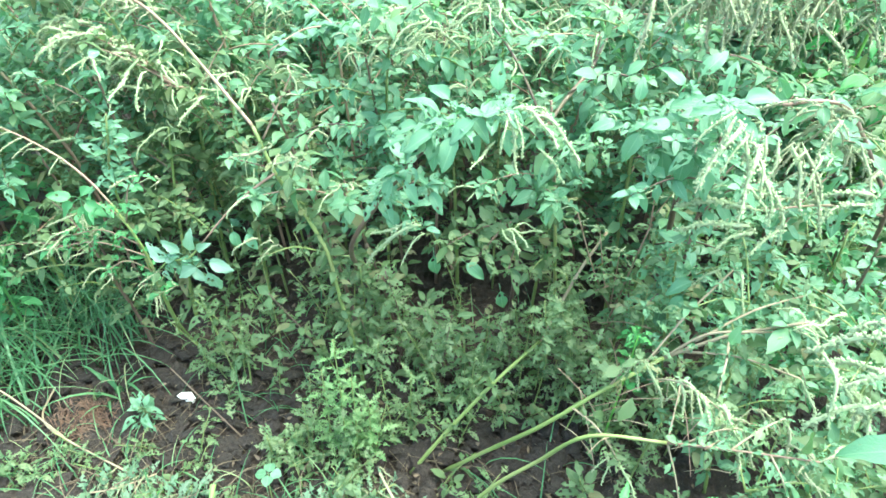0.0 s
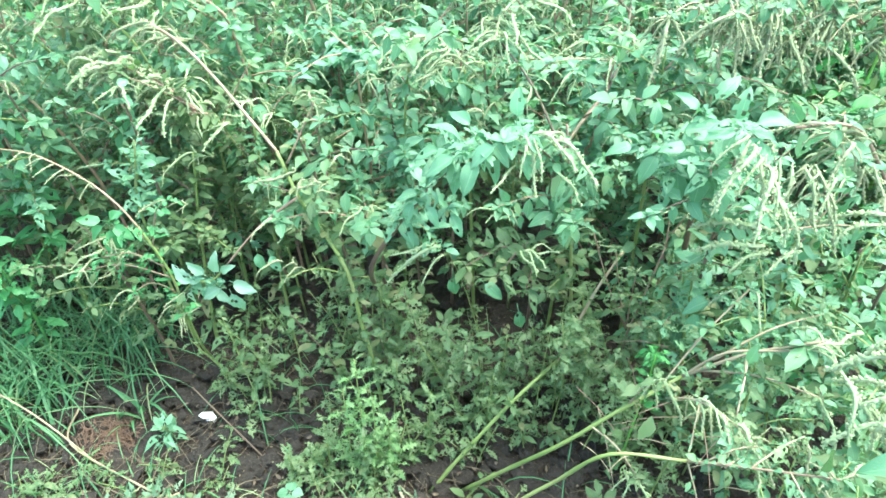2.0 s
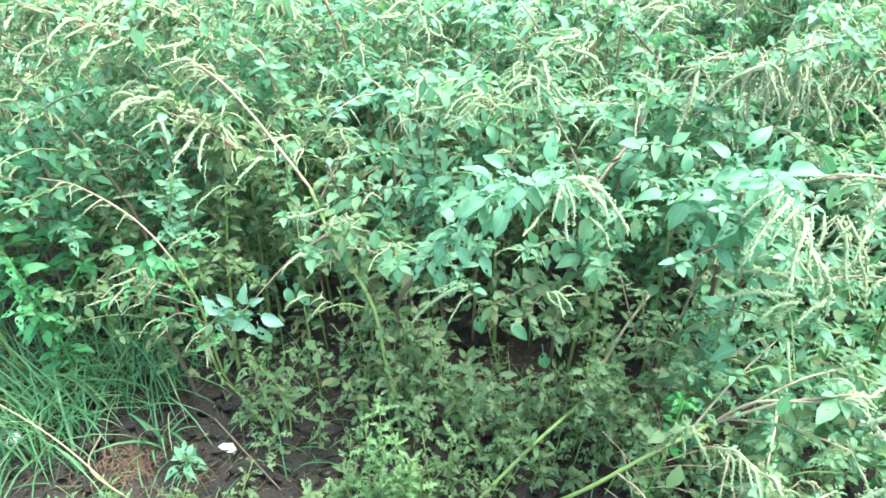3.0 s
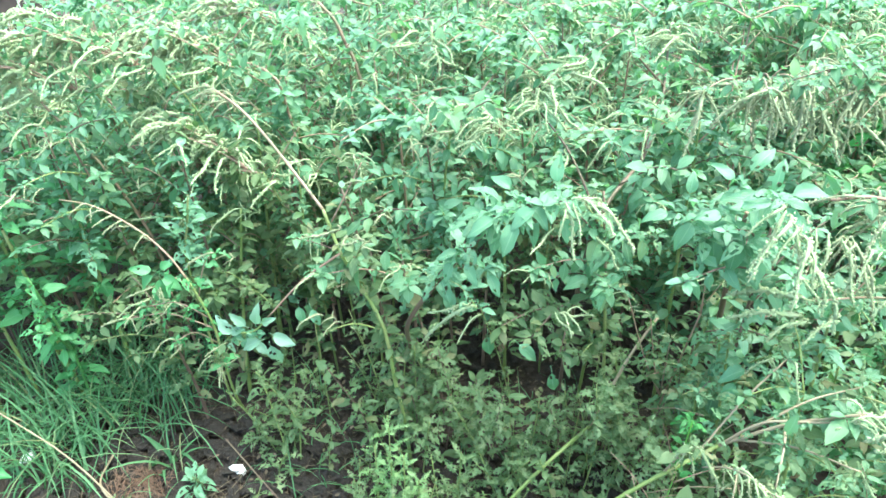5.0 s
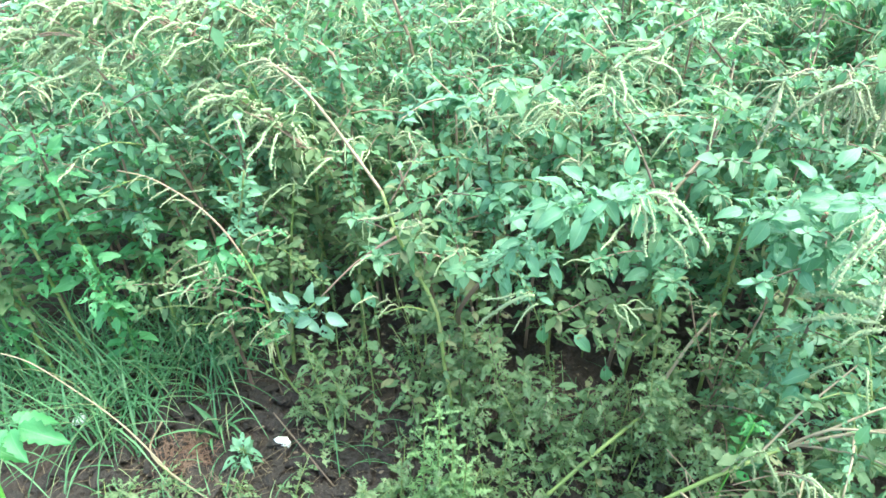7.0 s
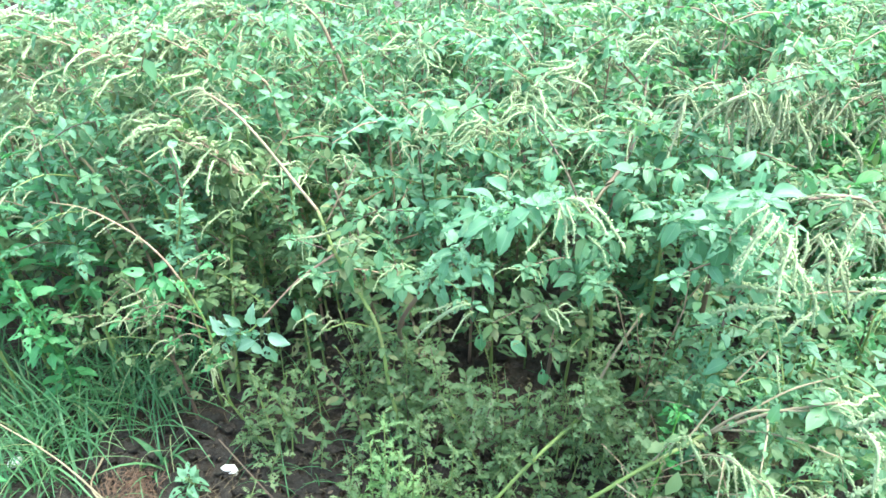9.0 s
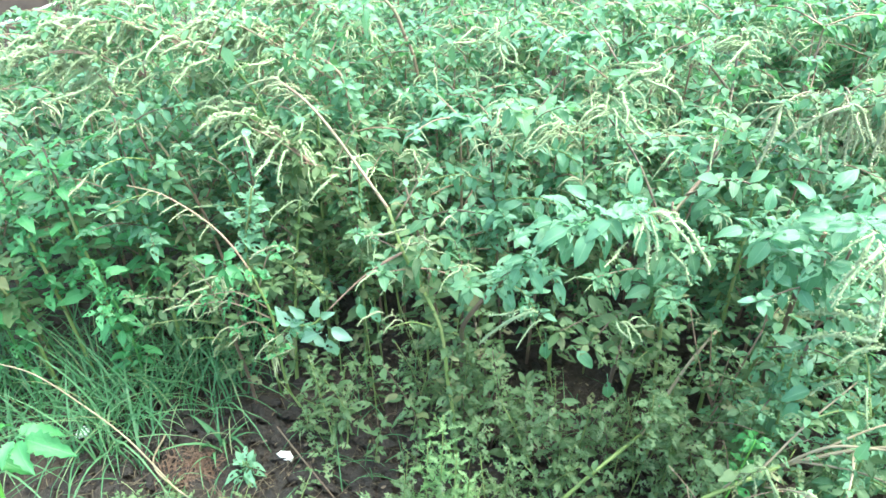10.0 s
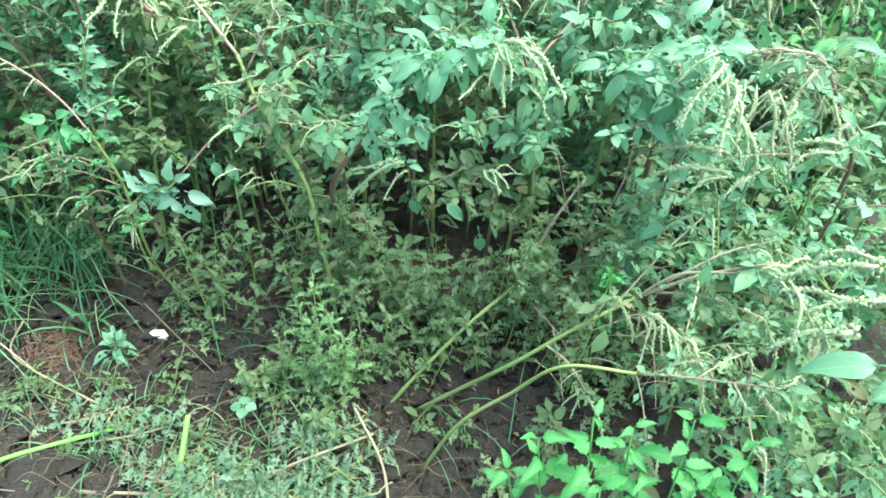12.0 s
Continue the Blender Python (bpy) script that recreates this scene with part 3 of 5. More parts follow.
for x, z, a, size, shape in ((0.165, 1.0, 5.6, 0.11, "hang"), (0.175, 1.0, 0.2, 0.08, "arch"), (0.18, 0.995, 5.2, 0.08, "hang"), (0.19, 1.0, 5.9, 0.10, "arch"), (0.205, 0.985, 0.1, 0.14, "hang"), (0.17, 0.985, 4.6, 0.07, "hang"), (0.225, 0.93, 6.0, 0.09, "hang"), (0.15, 0.94, 3.9, 0.08, "arch"), (0.20, 0.99, 0.6, 0.08, "arch")):
    p.spike(Vector((x, 1.425, z)), a, size, shape)
twig_of(p, (-0.1, 1.64, 0.66), (0.0, 1.55, 0.66), 0.0022, GREEN_STEM, 0.03, 0.055, 0.016)
p.spike(Vector((0.0, 1.54, 0.675)), 3.3, 0.19, "down")
p.spike(Vector((-0.02, 1.54, 0.675)), 3.0, 0.10, "arch")
p.spike(Vector((0.01, 1.53, 0.66)), 3.5, 0.09, "down")
p.done()

# The forked red stem that rises behind.
p = amaranth((0.2, 1.88, 0), [(0.22, 1.80, 0.45), (0.243, 1.74, 0.75), (0.28, 1.78, 0.83), (0.36, 1.93, 0.865), (0.42, 2.12, 0.90), (0.445, 2.28, 0.98), (0.45, 2.35, 1.1)], 3, (0.006, 0.0028), (RED_STEM, RED_STEM), label="tall amaranth weed with a forked red-brown stem", most=90)
line = twig_of(p, (0.26, 1.74, 0.79), (0.11, 1.88, 1.0), 0.0035, RED_STEM, 0.03, 0.06, 0.025)
for k in range(9):
    p.spike(Vector((0.10 + 0.008 * (k % 3), 1.88, 1.015)), 3.0 + 0.37 * k, 0.085 + 0.018 * (k % 3), "arch" if k % 3 else "hang")
p.cluster((-0.05, 1.88, 0.95), 0.2, 7, 0.10)
p.cluster((0.45, 2.33, 1.1), 1.6, 12, 0.11)
p.cluster((0.46, 2.3, 1.08), -1.6, 9, 0.11)
twig_of(p, (0.44, 2.25, 0.96), (0.34, 2.18, 1.07), 0.004, RED_STEM, 0.0, 0.05, 0.03)
p.leaves_on(p.high, 0.15, 0.022, 0.06, 0.05)
for a, b in (((0.25, 1.75, 0.7), (0.36, 1.6, 0.84)), ((0.24, 1.77, 0.6), (0.28, 1.58, 0.72)), ((0.24, 1.77, 0.55), (0.12, 1.6, 0.55)), ((0.3, 1.8, 0.86), (0.44, 1.72, 0.93)), ((0.22, 1.78, 0.5), (0.05, 1.6, 0.58)), ((0.22, 1.78, 0.46), (0.19, 1.62, 0.5))):
    twig_of(p, a, b, 0.003, RED_STEM, 0.03, 0.065, 0.015)
for x, z, wx, wz in ((0.02, 0.585, 0.1, -0.9), (0.17, 0.49, 0.2, -0.9), (0.08, 0.56, 0.7, -0.5)):
    p.leaf(Vector((x, 1.58, z)), Vector((wx, -0.3, wz)), Vector((0, -0.7, 0.7)), 0.055, WHOLE_SHAPES, "whole_leaf", PALE_LEAF)
for k in range(5):
    p.spike(Vector((0.17 + 0.006 * k, 1.58, 0.645)), 5.2 + 0.4 * k, 0.07 + 0.01 * (k % 2), "arch")
p.done()

# Broad pale leaves and heavy hanging spikes above the fallen stems.
p = amaranth((0.60, 1.86, 0), [(0.58, 1.78, 0.4), (0.54, 1.66, 0.75), (0.51, 1.55, 0.93)], 4, (0.008, 0.004), (RED_STEM, TAN_STEM), PALE_LEAF, label="amaranth weed with large pale leaves and heavy spikes", most=130)
p.leaves_on(p.high, 0.45, 0.016, 0.065, 0.05)
for a, b in (((0.54, 1.66, 0.74), (0.40, 1.54, 0.92)), ((0.54, 1.66, 0.76), (0.44, 1.53, 0.88)), ((0.53, 1.60, 0.84), (0.50, 1.48, 0.90)), ((0.53, 1.6, 0.86), (0.52, 1.42, 1.02)), ((0.54, 1.65, 0.78), (0.56, 1.54, 0.86))):
    twig_of(p, a, b, 0.003, TAN_STEM, 0.03, 0.068, 0.014, tufts=3)
for x, y, z, wx, wy, wz, size in ((0.42, 1.53, 0.93, -0.5, -0.4, -0.6, 0.07), (0.45, 1.53, 0.90, 0.1, -0.4, -0.9, 0.075), (0.49, 1.50, 0.92, -0.1, -0.4, -0.9, 0.078), (0.51, 1.50, 0.89, 0.35, -0.4, -0.85, 0.082), (0.47, 1.52, 0.94, -0.7, -0.3, 0.1, 0.06),
                                  (0.50, 1.58, 0.985, 0.5, 0.2, 0.7, 0.072), (0.49, 1.56, 0.98, -0.5, 0.1, 0.5, 0.06), (0.53, 1.5, 0.97, 0.6, -0.4, -0.3, 0.065), (0.59, 1.64, 0.925, 0.95, 0.05, 0.12, 0.095), (0.60, 1.62, 0.90, 0.8, -0.3, -0.35, 0.06),
                                  (0.38, 1.54, 0.93, -0.8, -0.3, 0.0, 0.06), (0.40, 1.55, 0.95, 0.1, 0.2, 0.9, 0.05), (0.44, 1.55, 0.95, 0.6, -0.2, 0.2, 0.06)):
    p.leaf(Vector((x, y, z)), Vector((wx, wy, wz)), Vector((0.1 * wx, -0.45, 0.9)), size * 0.82, WHOLE_SHAPES, "whole_leaf")
    p.tiny(Vector((x, y, z)), 0.03, 4)
for k in range(9):
    p.spike(Vector((0.51 + 0.008 * k, 1.385 + 0.006 * (k % 3), 1.03 - 0.012 * k)), 4.2 + 0.14 * k, 0.09 + 0.03 * (k % 3), "hang")
for k in range(6):
    p.spike(Vector((0.57 + 0.022 * k, 1.44, 0.97 - 0.008 * k)), 4.1 + 0.15 * (k * 3 % 10), 0.06 + 0.02 * (k % 4), "hang")
p.done()

# Tan spikes on a bowed stem beside it, reaching out of the stand.
p = amaranth((1.05, 1.82, 0), [(1.02, 1.74, 0.4), (0.945, 1.61, 0.70), (0.89, 1.60, 0.80), (0.84, 1.60, 0.875), (0.785, 1.59, 0.942), (0.72, 1.57, 0.965), (0.65, 1.55, 0.965)], 5, (0.005, 0.003), (RED_STEM, TAN_STEM), spike_mat=DRY_SPIKE, label="amaranth weed with tan ripening flower spikes", most=90)
for x, y, z, a, n, shape in ((0.70, 1.55, 0.97, 3.2, 7, "arch"), (0.78, 1.56, 0.945, 2.6, 6, "arch"), (0.74, 1.53, 0.95, 4.4, 8, "hang"), (0.68, 1.50, 0.92, 4.8, 8, "hang"), (0.80, 1.54, 0.90, 5.0, 7, "hang"), (0.72, 1.5, 0.86, 4.6, 7, "hang"), (0.86, 1.55, 0.84, 4.0, 5, "hang")):
    p.cluster((x, y, z), a, n, 0.085, shape)
for x, y, z, a, size in ((0.622, 1.455, 0.805, 3.2, 0.155), (0.618, 1.45, 0.772, 3.5, 0.14), (0.63, 1.45, 0.765, 3.9, 0.10), (0.815, 1.455, 0.84, 3.15, 0.12), (0.81, 1.45, 0.832, 3.5, 0.11), (0.67, 1.45, 0.77, 4.3, 0.09)):
    p.spike(Vector((x, y, z)), a, size, "thick", 0.0, SPIKE)
twig_of(p, (0.945, 1.61, 0.70), (0.622, 1.455, 0.802), 0.003, TAN_STEM, 0.02, 0.055, 0.03)
twig_of(p, (0.93, 1.61, 0.74), (0.815, 1.455, 0.838), 0.003, TAN_STEM, 0.02, 0.07, 0.03)
for x, y, z, wx, wz, size in ((0.73, 1.62, 0.885, 0.95, 0.0, 0.10), (0.80, 1.6, 0.97, 0.8, 0.1, 0.07), (0.77, 1.5, 0.80, 0.9, 0.05, 0.06), (0.58, 1.5, 0.60, -0.7, -0.2, 0.055), (0.60, 1.5, 0.60, 0.9, -0.1, 0.055), (0.56, 1.5, 0.57, -0.4, -0.6, 0.05)):
    p.leaf(Vector((x, y, z)), Vector((wx, -0.2, wz)), Vector((0, -0.4, 1)), size, WHOLE_SHAPES, "whole_leaf", PALE_LEAF)
p.leaves_on(p.high, 0.3, 0.03, 0.07, 0.06)
p.done()

# Pale sprigs before the dark gap.
p = amaranth((0.46, 1.8, 0), [(0.46, 1.72, 0.25), (0.478, 1.68, 0.447), (0.505, 1.68, 0.60), (0.50, 1.68, 0.70)], 15, (0.003, 0.0015), (TAN_STEM, TAN_STEM), OLD_SHADE_LEAF, label="thin pale amaranth sprig before a dark gap", most=40)
p.leaves_on(p.low, 0.5, 0.03, 0.035, 0.03, tufts=2)
p.cluster((0.505, 1.68, 0.69), 3.6, 5, 0.055)
twig_of(p, (0.505, 1.68, 0.62), (0.53, 1.66, 0.70), 0.0016, TAN_STEM, 0.0, 0.025, 0.02)
for b in ((0.335, 1.66, 0.645), (0.39, 1.66, 0.60), (0.44, 1.64, 0.55)):
    twig_of(p, (0.46, 1.72, 0.3), b, 0.0022, TAN_STEM, -0.02, 0.03, 0.03)
    p.cluster(b, 2.5, 4, 0.04)
p.done()

# Stem that leans out over the grass.
p = amaranth((-0.72, 1.76, 0), [(-0.70, 1.66, 0.2), (-0.674, 1.60, 0.378), (-0.662, 1.575, 0.518), (-0.677, 1.57, 0.603), (-0.701, 1.57, 0.672), (-0.74, 1.58, 0.726), (-0.811, 1.60, 0.776), (-0.94, 1.64, 0.811), (-1.05, 1.66, 0.815)], 6, (0.0036, 0.002), (GREEN_STEM, TAN_STEM), leaf_mat=BROAD_LEAF, spike_mat=DRY_SPIKE, label="amaranth weed leaning out over the grass")
for k in range(9):
    p.spike(p.high[len(p.high) // 3 + 1 + k], random.Random(k + 50).choice((-1.6, 3.0, -2.5)), 0.06, "arch")
for a, b in (((-0.69, 1.57, 0.64), (-0.77, 1.55, 0.655)), ((-0.665, 1.575, 0.55), (-0.80, 1.54, 0.60)), ((-0.66, 1.575, 0.52), (-0.87, 1.55, 0.55)), ((-0.68, 1.57, 0.62), (-0.60, 1.55, 0.76)), ((-0.665, 1.58, 0.47), (-0.75, 1.54, 0.5))):
    line = twig_of(p, a, b, 0.002, TAN_STEM, 0.03, 0.04, 0.025)
    p.cluster(line[-1], 3.9, 5, 0.06)
for wx, wz in ((-0.7, 0.3), (0.5, 0.5), (0.1, -0.8), (-0.6, -0.4), (0.7, -0.3)):
    p.leaf(Vector((-0.76, 1.56, 0.69)), Vector((wx, -0.3, wz)), Vector((0, -0.6, 0.8)), 0.05, WHOLE_SHAPES, "whole_leaf", PALE_LEAF)
p.leaves_on(p.low, 0.55, 0.03, 0.04, 0.035)
p.done()

# Arching combs of pale spikes high in the stand.
for base, points, seed, n in (((-0.58, 2.2, 0), [(-0.6, 2.18, 0.5), (-0.63, 2.14, 0.92), (-0.655, 2.125, 1.0), (-0.71, 2.13, 1.03), (-0.81, 2.13, 1.045), (-0.955, 2.13, 1.058), (-1.07, 2.13, 1.07)], 16, 17),
                              ((-0.72, 2.35, 0), [(-0.74, 2.34, 0.5), (-0.77, 2.33, 0.9), (-0.82, 2.32, 0.98), (-0.90, 2.30, 1.03), (-1.02, 2.28, 1.05), (-1.15, 2.26, 1.03)], 17, 15),
                              ((-1.0, 1.98, 0), [(-1.03, 1.95, 0.5), (-1.08, 1.90, 0.77), (-1.14, 1.90, 0.865), (-1.20, 1.90, 0.95), (-1.25, 1.90, 1.02), (-1.30, 1.88, 1.04)], 18, 8)):
    p = amaranth(base, points, seed, (0.005, 0.0026), (TAN_STEM, TAN_STEM), spike_mat=SPIKE, label="amaranth weed with an arching comb of pale spikes", most=50)
    p.comb(p.high, 0.15, n, 3.4, 0.13, "comb")
    p.comb(p.high, 0.3, n // 2, 4.5, 0.11, "comb")
    p.leaves_on(p.low, 0.5, 0.02, 0.055, 0.045)
    p.leaves_on(p.high, 0.0, 0.05, 0.045, 0.035, tufts=2)
    p.done()
p = amaranth((-0.44, 2.55, 0), [(-0.46, 2.53, 0.5), (-0.51, 2.5, 0.90), (-0.545, 2.5, 1.0), (-0.575, 2.5, 1.075), (-0.625, 2.5, 1.13)], 19, (0.0075, 0.0045), (TAN_STEM, TAN_STEM), spike_mat=DRY_SPIKE, label="amaranth weed with a bare tan stem above the stand", most=30)
p.leaves_on(p.low, 0.5, 0.02, 0.055, 0.045)
p.cluster(p.high[-1], 2.4, 6, 0.09)
p.done()

# Upright leafy shoots and the dense spikes behind the arching stem.
p = amaranth((-0.82, 1.82, 0), [(-0.82, 1.78, 0.35), (-0.795, 1.73, 0.62), (-0.755, 1.71, 0.74), (-0.735, 1.71, 0.82)], 7, (0.004, 0.0022), (GREEN_STEM, GREEN_STEM), PALE_LEAF, label="slim upright amaranth weed with a leafy spike")
p.leaves_on(p.low, 0.6, 0.012, 0.055, 0.045)
p.leaves_on(p.high, 0.0, 0.008, 0.05, 0.014, droop=-0.1)
p.spike(Vector((-0.736, 1.71, 0.805)), 1.5, 0.05, "stick", 0.6)
p.done()
for n, (x, y, z, lean, seed) in enumerate(((-0.88, 1.95, 1.1, -0.1, 20), (-0.70, 2.12, 1.06, -0.12, 21), (-1.05, 1.9, 1.05, -0.1, 22), (-0.62, 2.42, 1.06, -0.08, 23), (-0.3, 2.35, 1.05, 0.05, 24), (0.56, 1.98, 1.04, 0.05, 25),
                                       (0.82, 2.26, 1.0, 0.0, 26), (0.95, 2.2, 0.98, 0.1, 27), (0.15, 2.0, 1.08, 0.0, 28), (-0.1, 1.86, 1.0, 0.05, 29), (-0.62, 1.9, 0.84, -0.06, 30))):
    q = amaranth((x - 1.5 * lean, y + 0.12, 0), [(x - 1.2 * lean, y + 0.1, 0.4), (x - 0.6 * lean, y + 0.06, z - 0.22), (x, y, z - 0.04), (x + lean, y - 0.03, z - 0.02)], seed, (0.004, 0.0022), spike_mat=DRY_SPIKE if x > 0.5 else SPIKE, leaf_mat=OLD_SHADE_LEAF if z < 0.9 else LEAF, most=34)
    rng = random.Random(seed)
    if x < -0.5:
        for k in range(4):
            s = q.high[rng.randrange(len(q.high) * 4 // 10, len(q.high) * 8 // 10)]
            e = s + Vector((rng.uniform(-0.34, -0.2), rng.uniform(-0.16, 0.1), rng.uniform(0.03, 0.13)))
            shoot = q.stem([s, s.lerp(e, 0.5) + Vector((0, 0, 0.05)), e], 0.0026, 0.0016, TAN_STEM, "branch", 5, 6)
            q.comb(shoot, 0.25, 8, rng.uniform(2.7, 3.7), 0.105, "comb")
            q.leaves_on(shoot, 0.1, 0.03, 0.04, 0.03, tufts=2)
    for k in range(4 if x < -0.5 else 6):
        c = q.high[rng.randrange(len(q.high) // 2, len(q.high))]
        q.cluster(c + Vector((rng.uniform(-0.06, 0.06), rng.uniform(-0.08, 0.04), rng.uniform(-0.02, 0.07))), rng.uniform(2.4, 5.6), rng.randrange(4, 8), 0.11 if x < -0.5 else 0.1, "arch")
    if x > 0.5:
        for k in range(6):
            c = Vector((x + rng.uniform(-0.16, 0.16), y - rng.uniform(0.0, 0.16), z + rng.uniform(-0.05, 0.06)))
            twig_of(q, q.high[len(q.high) // 2], c, 0.0025, TAN_STEM, 0.04, 0.04, 0.03)
            q.cluster(c, rng.uniform(3.6, 5.8), 7, 0.115, "hang", 0.6)
    q.leaves_on(q.line, 0.3, 0.014, 0.05, 0.042)
    q.leaves_on(q.high, 0.0, 0.02, 0.05, 0.03)
    for k in range(4):
        a = rng.uniform(0, 6.28)
        s = q.line[rng.randrange(len(q.line) * 6 // 10, len(q.line))]
        twig_of(q, s, s + Vector((0.16 * math.cos(a), 0.16 * math.sin(a) - 0.05, 0.13)), 0.0025, TAN_STEM, 0.01, 0.055, 0.02)
    q.done()


# ---- amaranth stand: the rest of the plants ----
def stand_height(x, y):
    h = 0.99 + 0.05 * noise.noise((1.7 * x, 1.7 * y, 9))
    if x > 0.55 and y < 2.45:
        h -= min(0.24, 0.45 * (x - 0.55))
    if x < -1.1:
        h -= 0.05 * (-1.1 - x)
    if x < -2.1:
        h -= min(0.4, 0.5 * (-2.1 - x))
    return h


def filler(x, y, seed, front, share=1.0, most=12):
    rng = random.Random(seed)
    h = stand_height(x, y) * rng.uniform(0.84, 1.0) * share
    lean = -rng.uniform(0.08, 0.2) if front else rng.uniform(-0.12, 0.05)
    sway = rng.uniform(-0.1, 0.1)
    q = amaranth((x, y, 0), [(x + 0.2 * sway, y + 0.15 * lean, 0.3 * h), (x + 0.6 * sway, y + 0.6 * lean, 0.7 * h), (x + sway, y + lean, h)], seed, (rng.uniform(0.004, 0.007), 0.0025),
                 rng.choice(((GREEN_STEM, TAN_STEM), (RED_STEM, RED_STEM), (GREEN_STEM, GREEN_STEM))), rng.choice((LEAF, LEAF, OLD_SHADE_LEAF, PALE_LEAF) if share == 1.0 else (LEAF, OLD_SHADE_LEAF)), rng.choice((SPIKE, SPIKE, DRY_SPIKE)), most=most)
    q.joined = not front
    q.leaves_on(q.line, 0.3 if front else 0.15, 0.02 if front else 0.014, 0.06, 0.046, tufts=2)
    for k in range(5 if front else 7):
        a = rng.uniform(0, 6.283) if not front or k % 2 else rng.uniform(3.4, 6.0)
        s = q.line[int(len(q.line) * rng.uniform(0.45, 0.9))]
        out = rng.uniform(0.1, 0.22)
        e = s + Vector((out * math.cos(a), out * math.sin(a), rng.uniform(0.02, 0.16)))
        e.z = min(e.z, h * 1.02)
        twig_of(q, s, e, 0.0024, rng.choice((TAN_STEM, GREEN_STEM, RED_STEM)), 0.02, rng.uniform(0.042, 0.064), 0.017 if front else 0.012, 0.15, 2)
        if rng.random() < 0.5 and e.z > 0.64:
            q.cluster(e, a, rng.randrange(3, 7), rng.uniform(0.05, 0.08), rng.choice(("arch", "arch", "hang")))
    if rng.random() < 0.8:
        q.cluster(q.line[-1], rng.uniform(3.4, 6.0), rng.randrange(4, 9), rng.uniform(0.07, 0.1), "arch")
    q.done()


seed = 1000
for row, y0 in enumerate((1.84, 2.02, 2.24)):
    for k in range(15):
        rng = random.Random(seed)
        x, y = -1.42 + 0.2 * k + 0.1 * (row % 2) + rng.uniform(-0.06, 0.06), y0 + rng.uniform(-0.06, 0.06)
        if x < -0.8 and row == 0:
            y += 0.08
        if x > 0.6 and row == 0:
            y -= 0.18
        if not (row == 0 and (-0.66 < x < -0.26 or 0.0 < x < 0.22)):
            filler(x, y, seed, row == 0)
        seed += 1
for x, y in ((-0.78, 1.86),):
    filler(x, y, seed, False, 0.72)
    seed += 1
for x, y in ((-1.62, 1.78), (-1.56, 2.02), (-1.72, 1.98), (-1.6, 2.25), (-1.85, 1.8)):
    filler(x, y, seed, True, 0.92)
    seed += 1
for x in (-0.86, -0.12, 0.5, 0.62):
    rng = random.Random(seed)
    filler(x, 1.76 + rng.uniform(-0.03, 0.05), seed, True, rng.uniform(0.62, 0.78))
    seed += 1


# ---- amaranth stand: the far rows ----
FAR_LEAVES = [leaf_shape(80 + i, width=0.31, nu=2, nv=2, curl=0.15 + 0.12 * i, fold=0.3, stalk=0.0) for i in range(5)]


LITE_LEAVES = [leaf_shape(85 + i, width=0.33, nu=1, nv=2, curl=0.2 + 0.15 * i, stalk=0.0) for i in range(3)]
FAR_PIECES = []


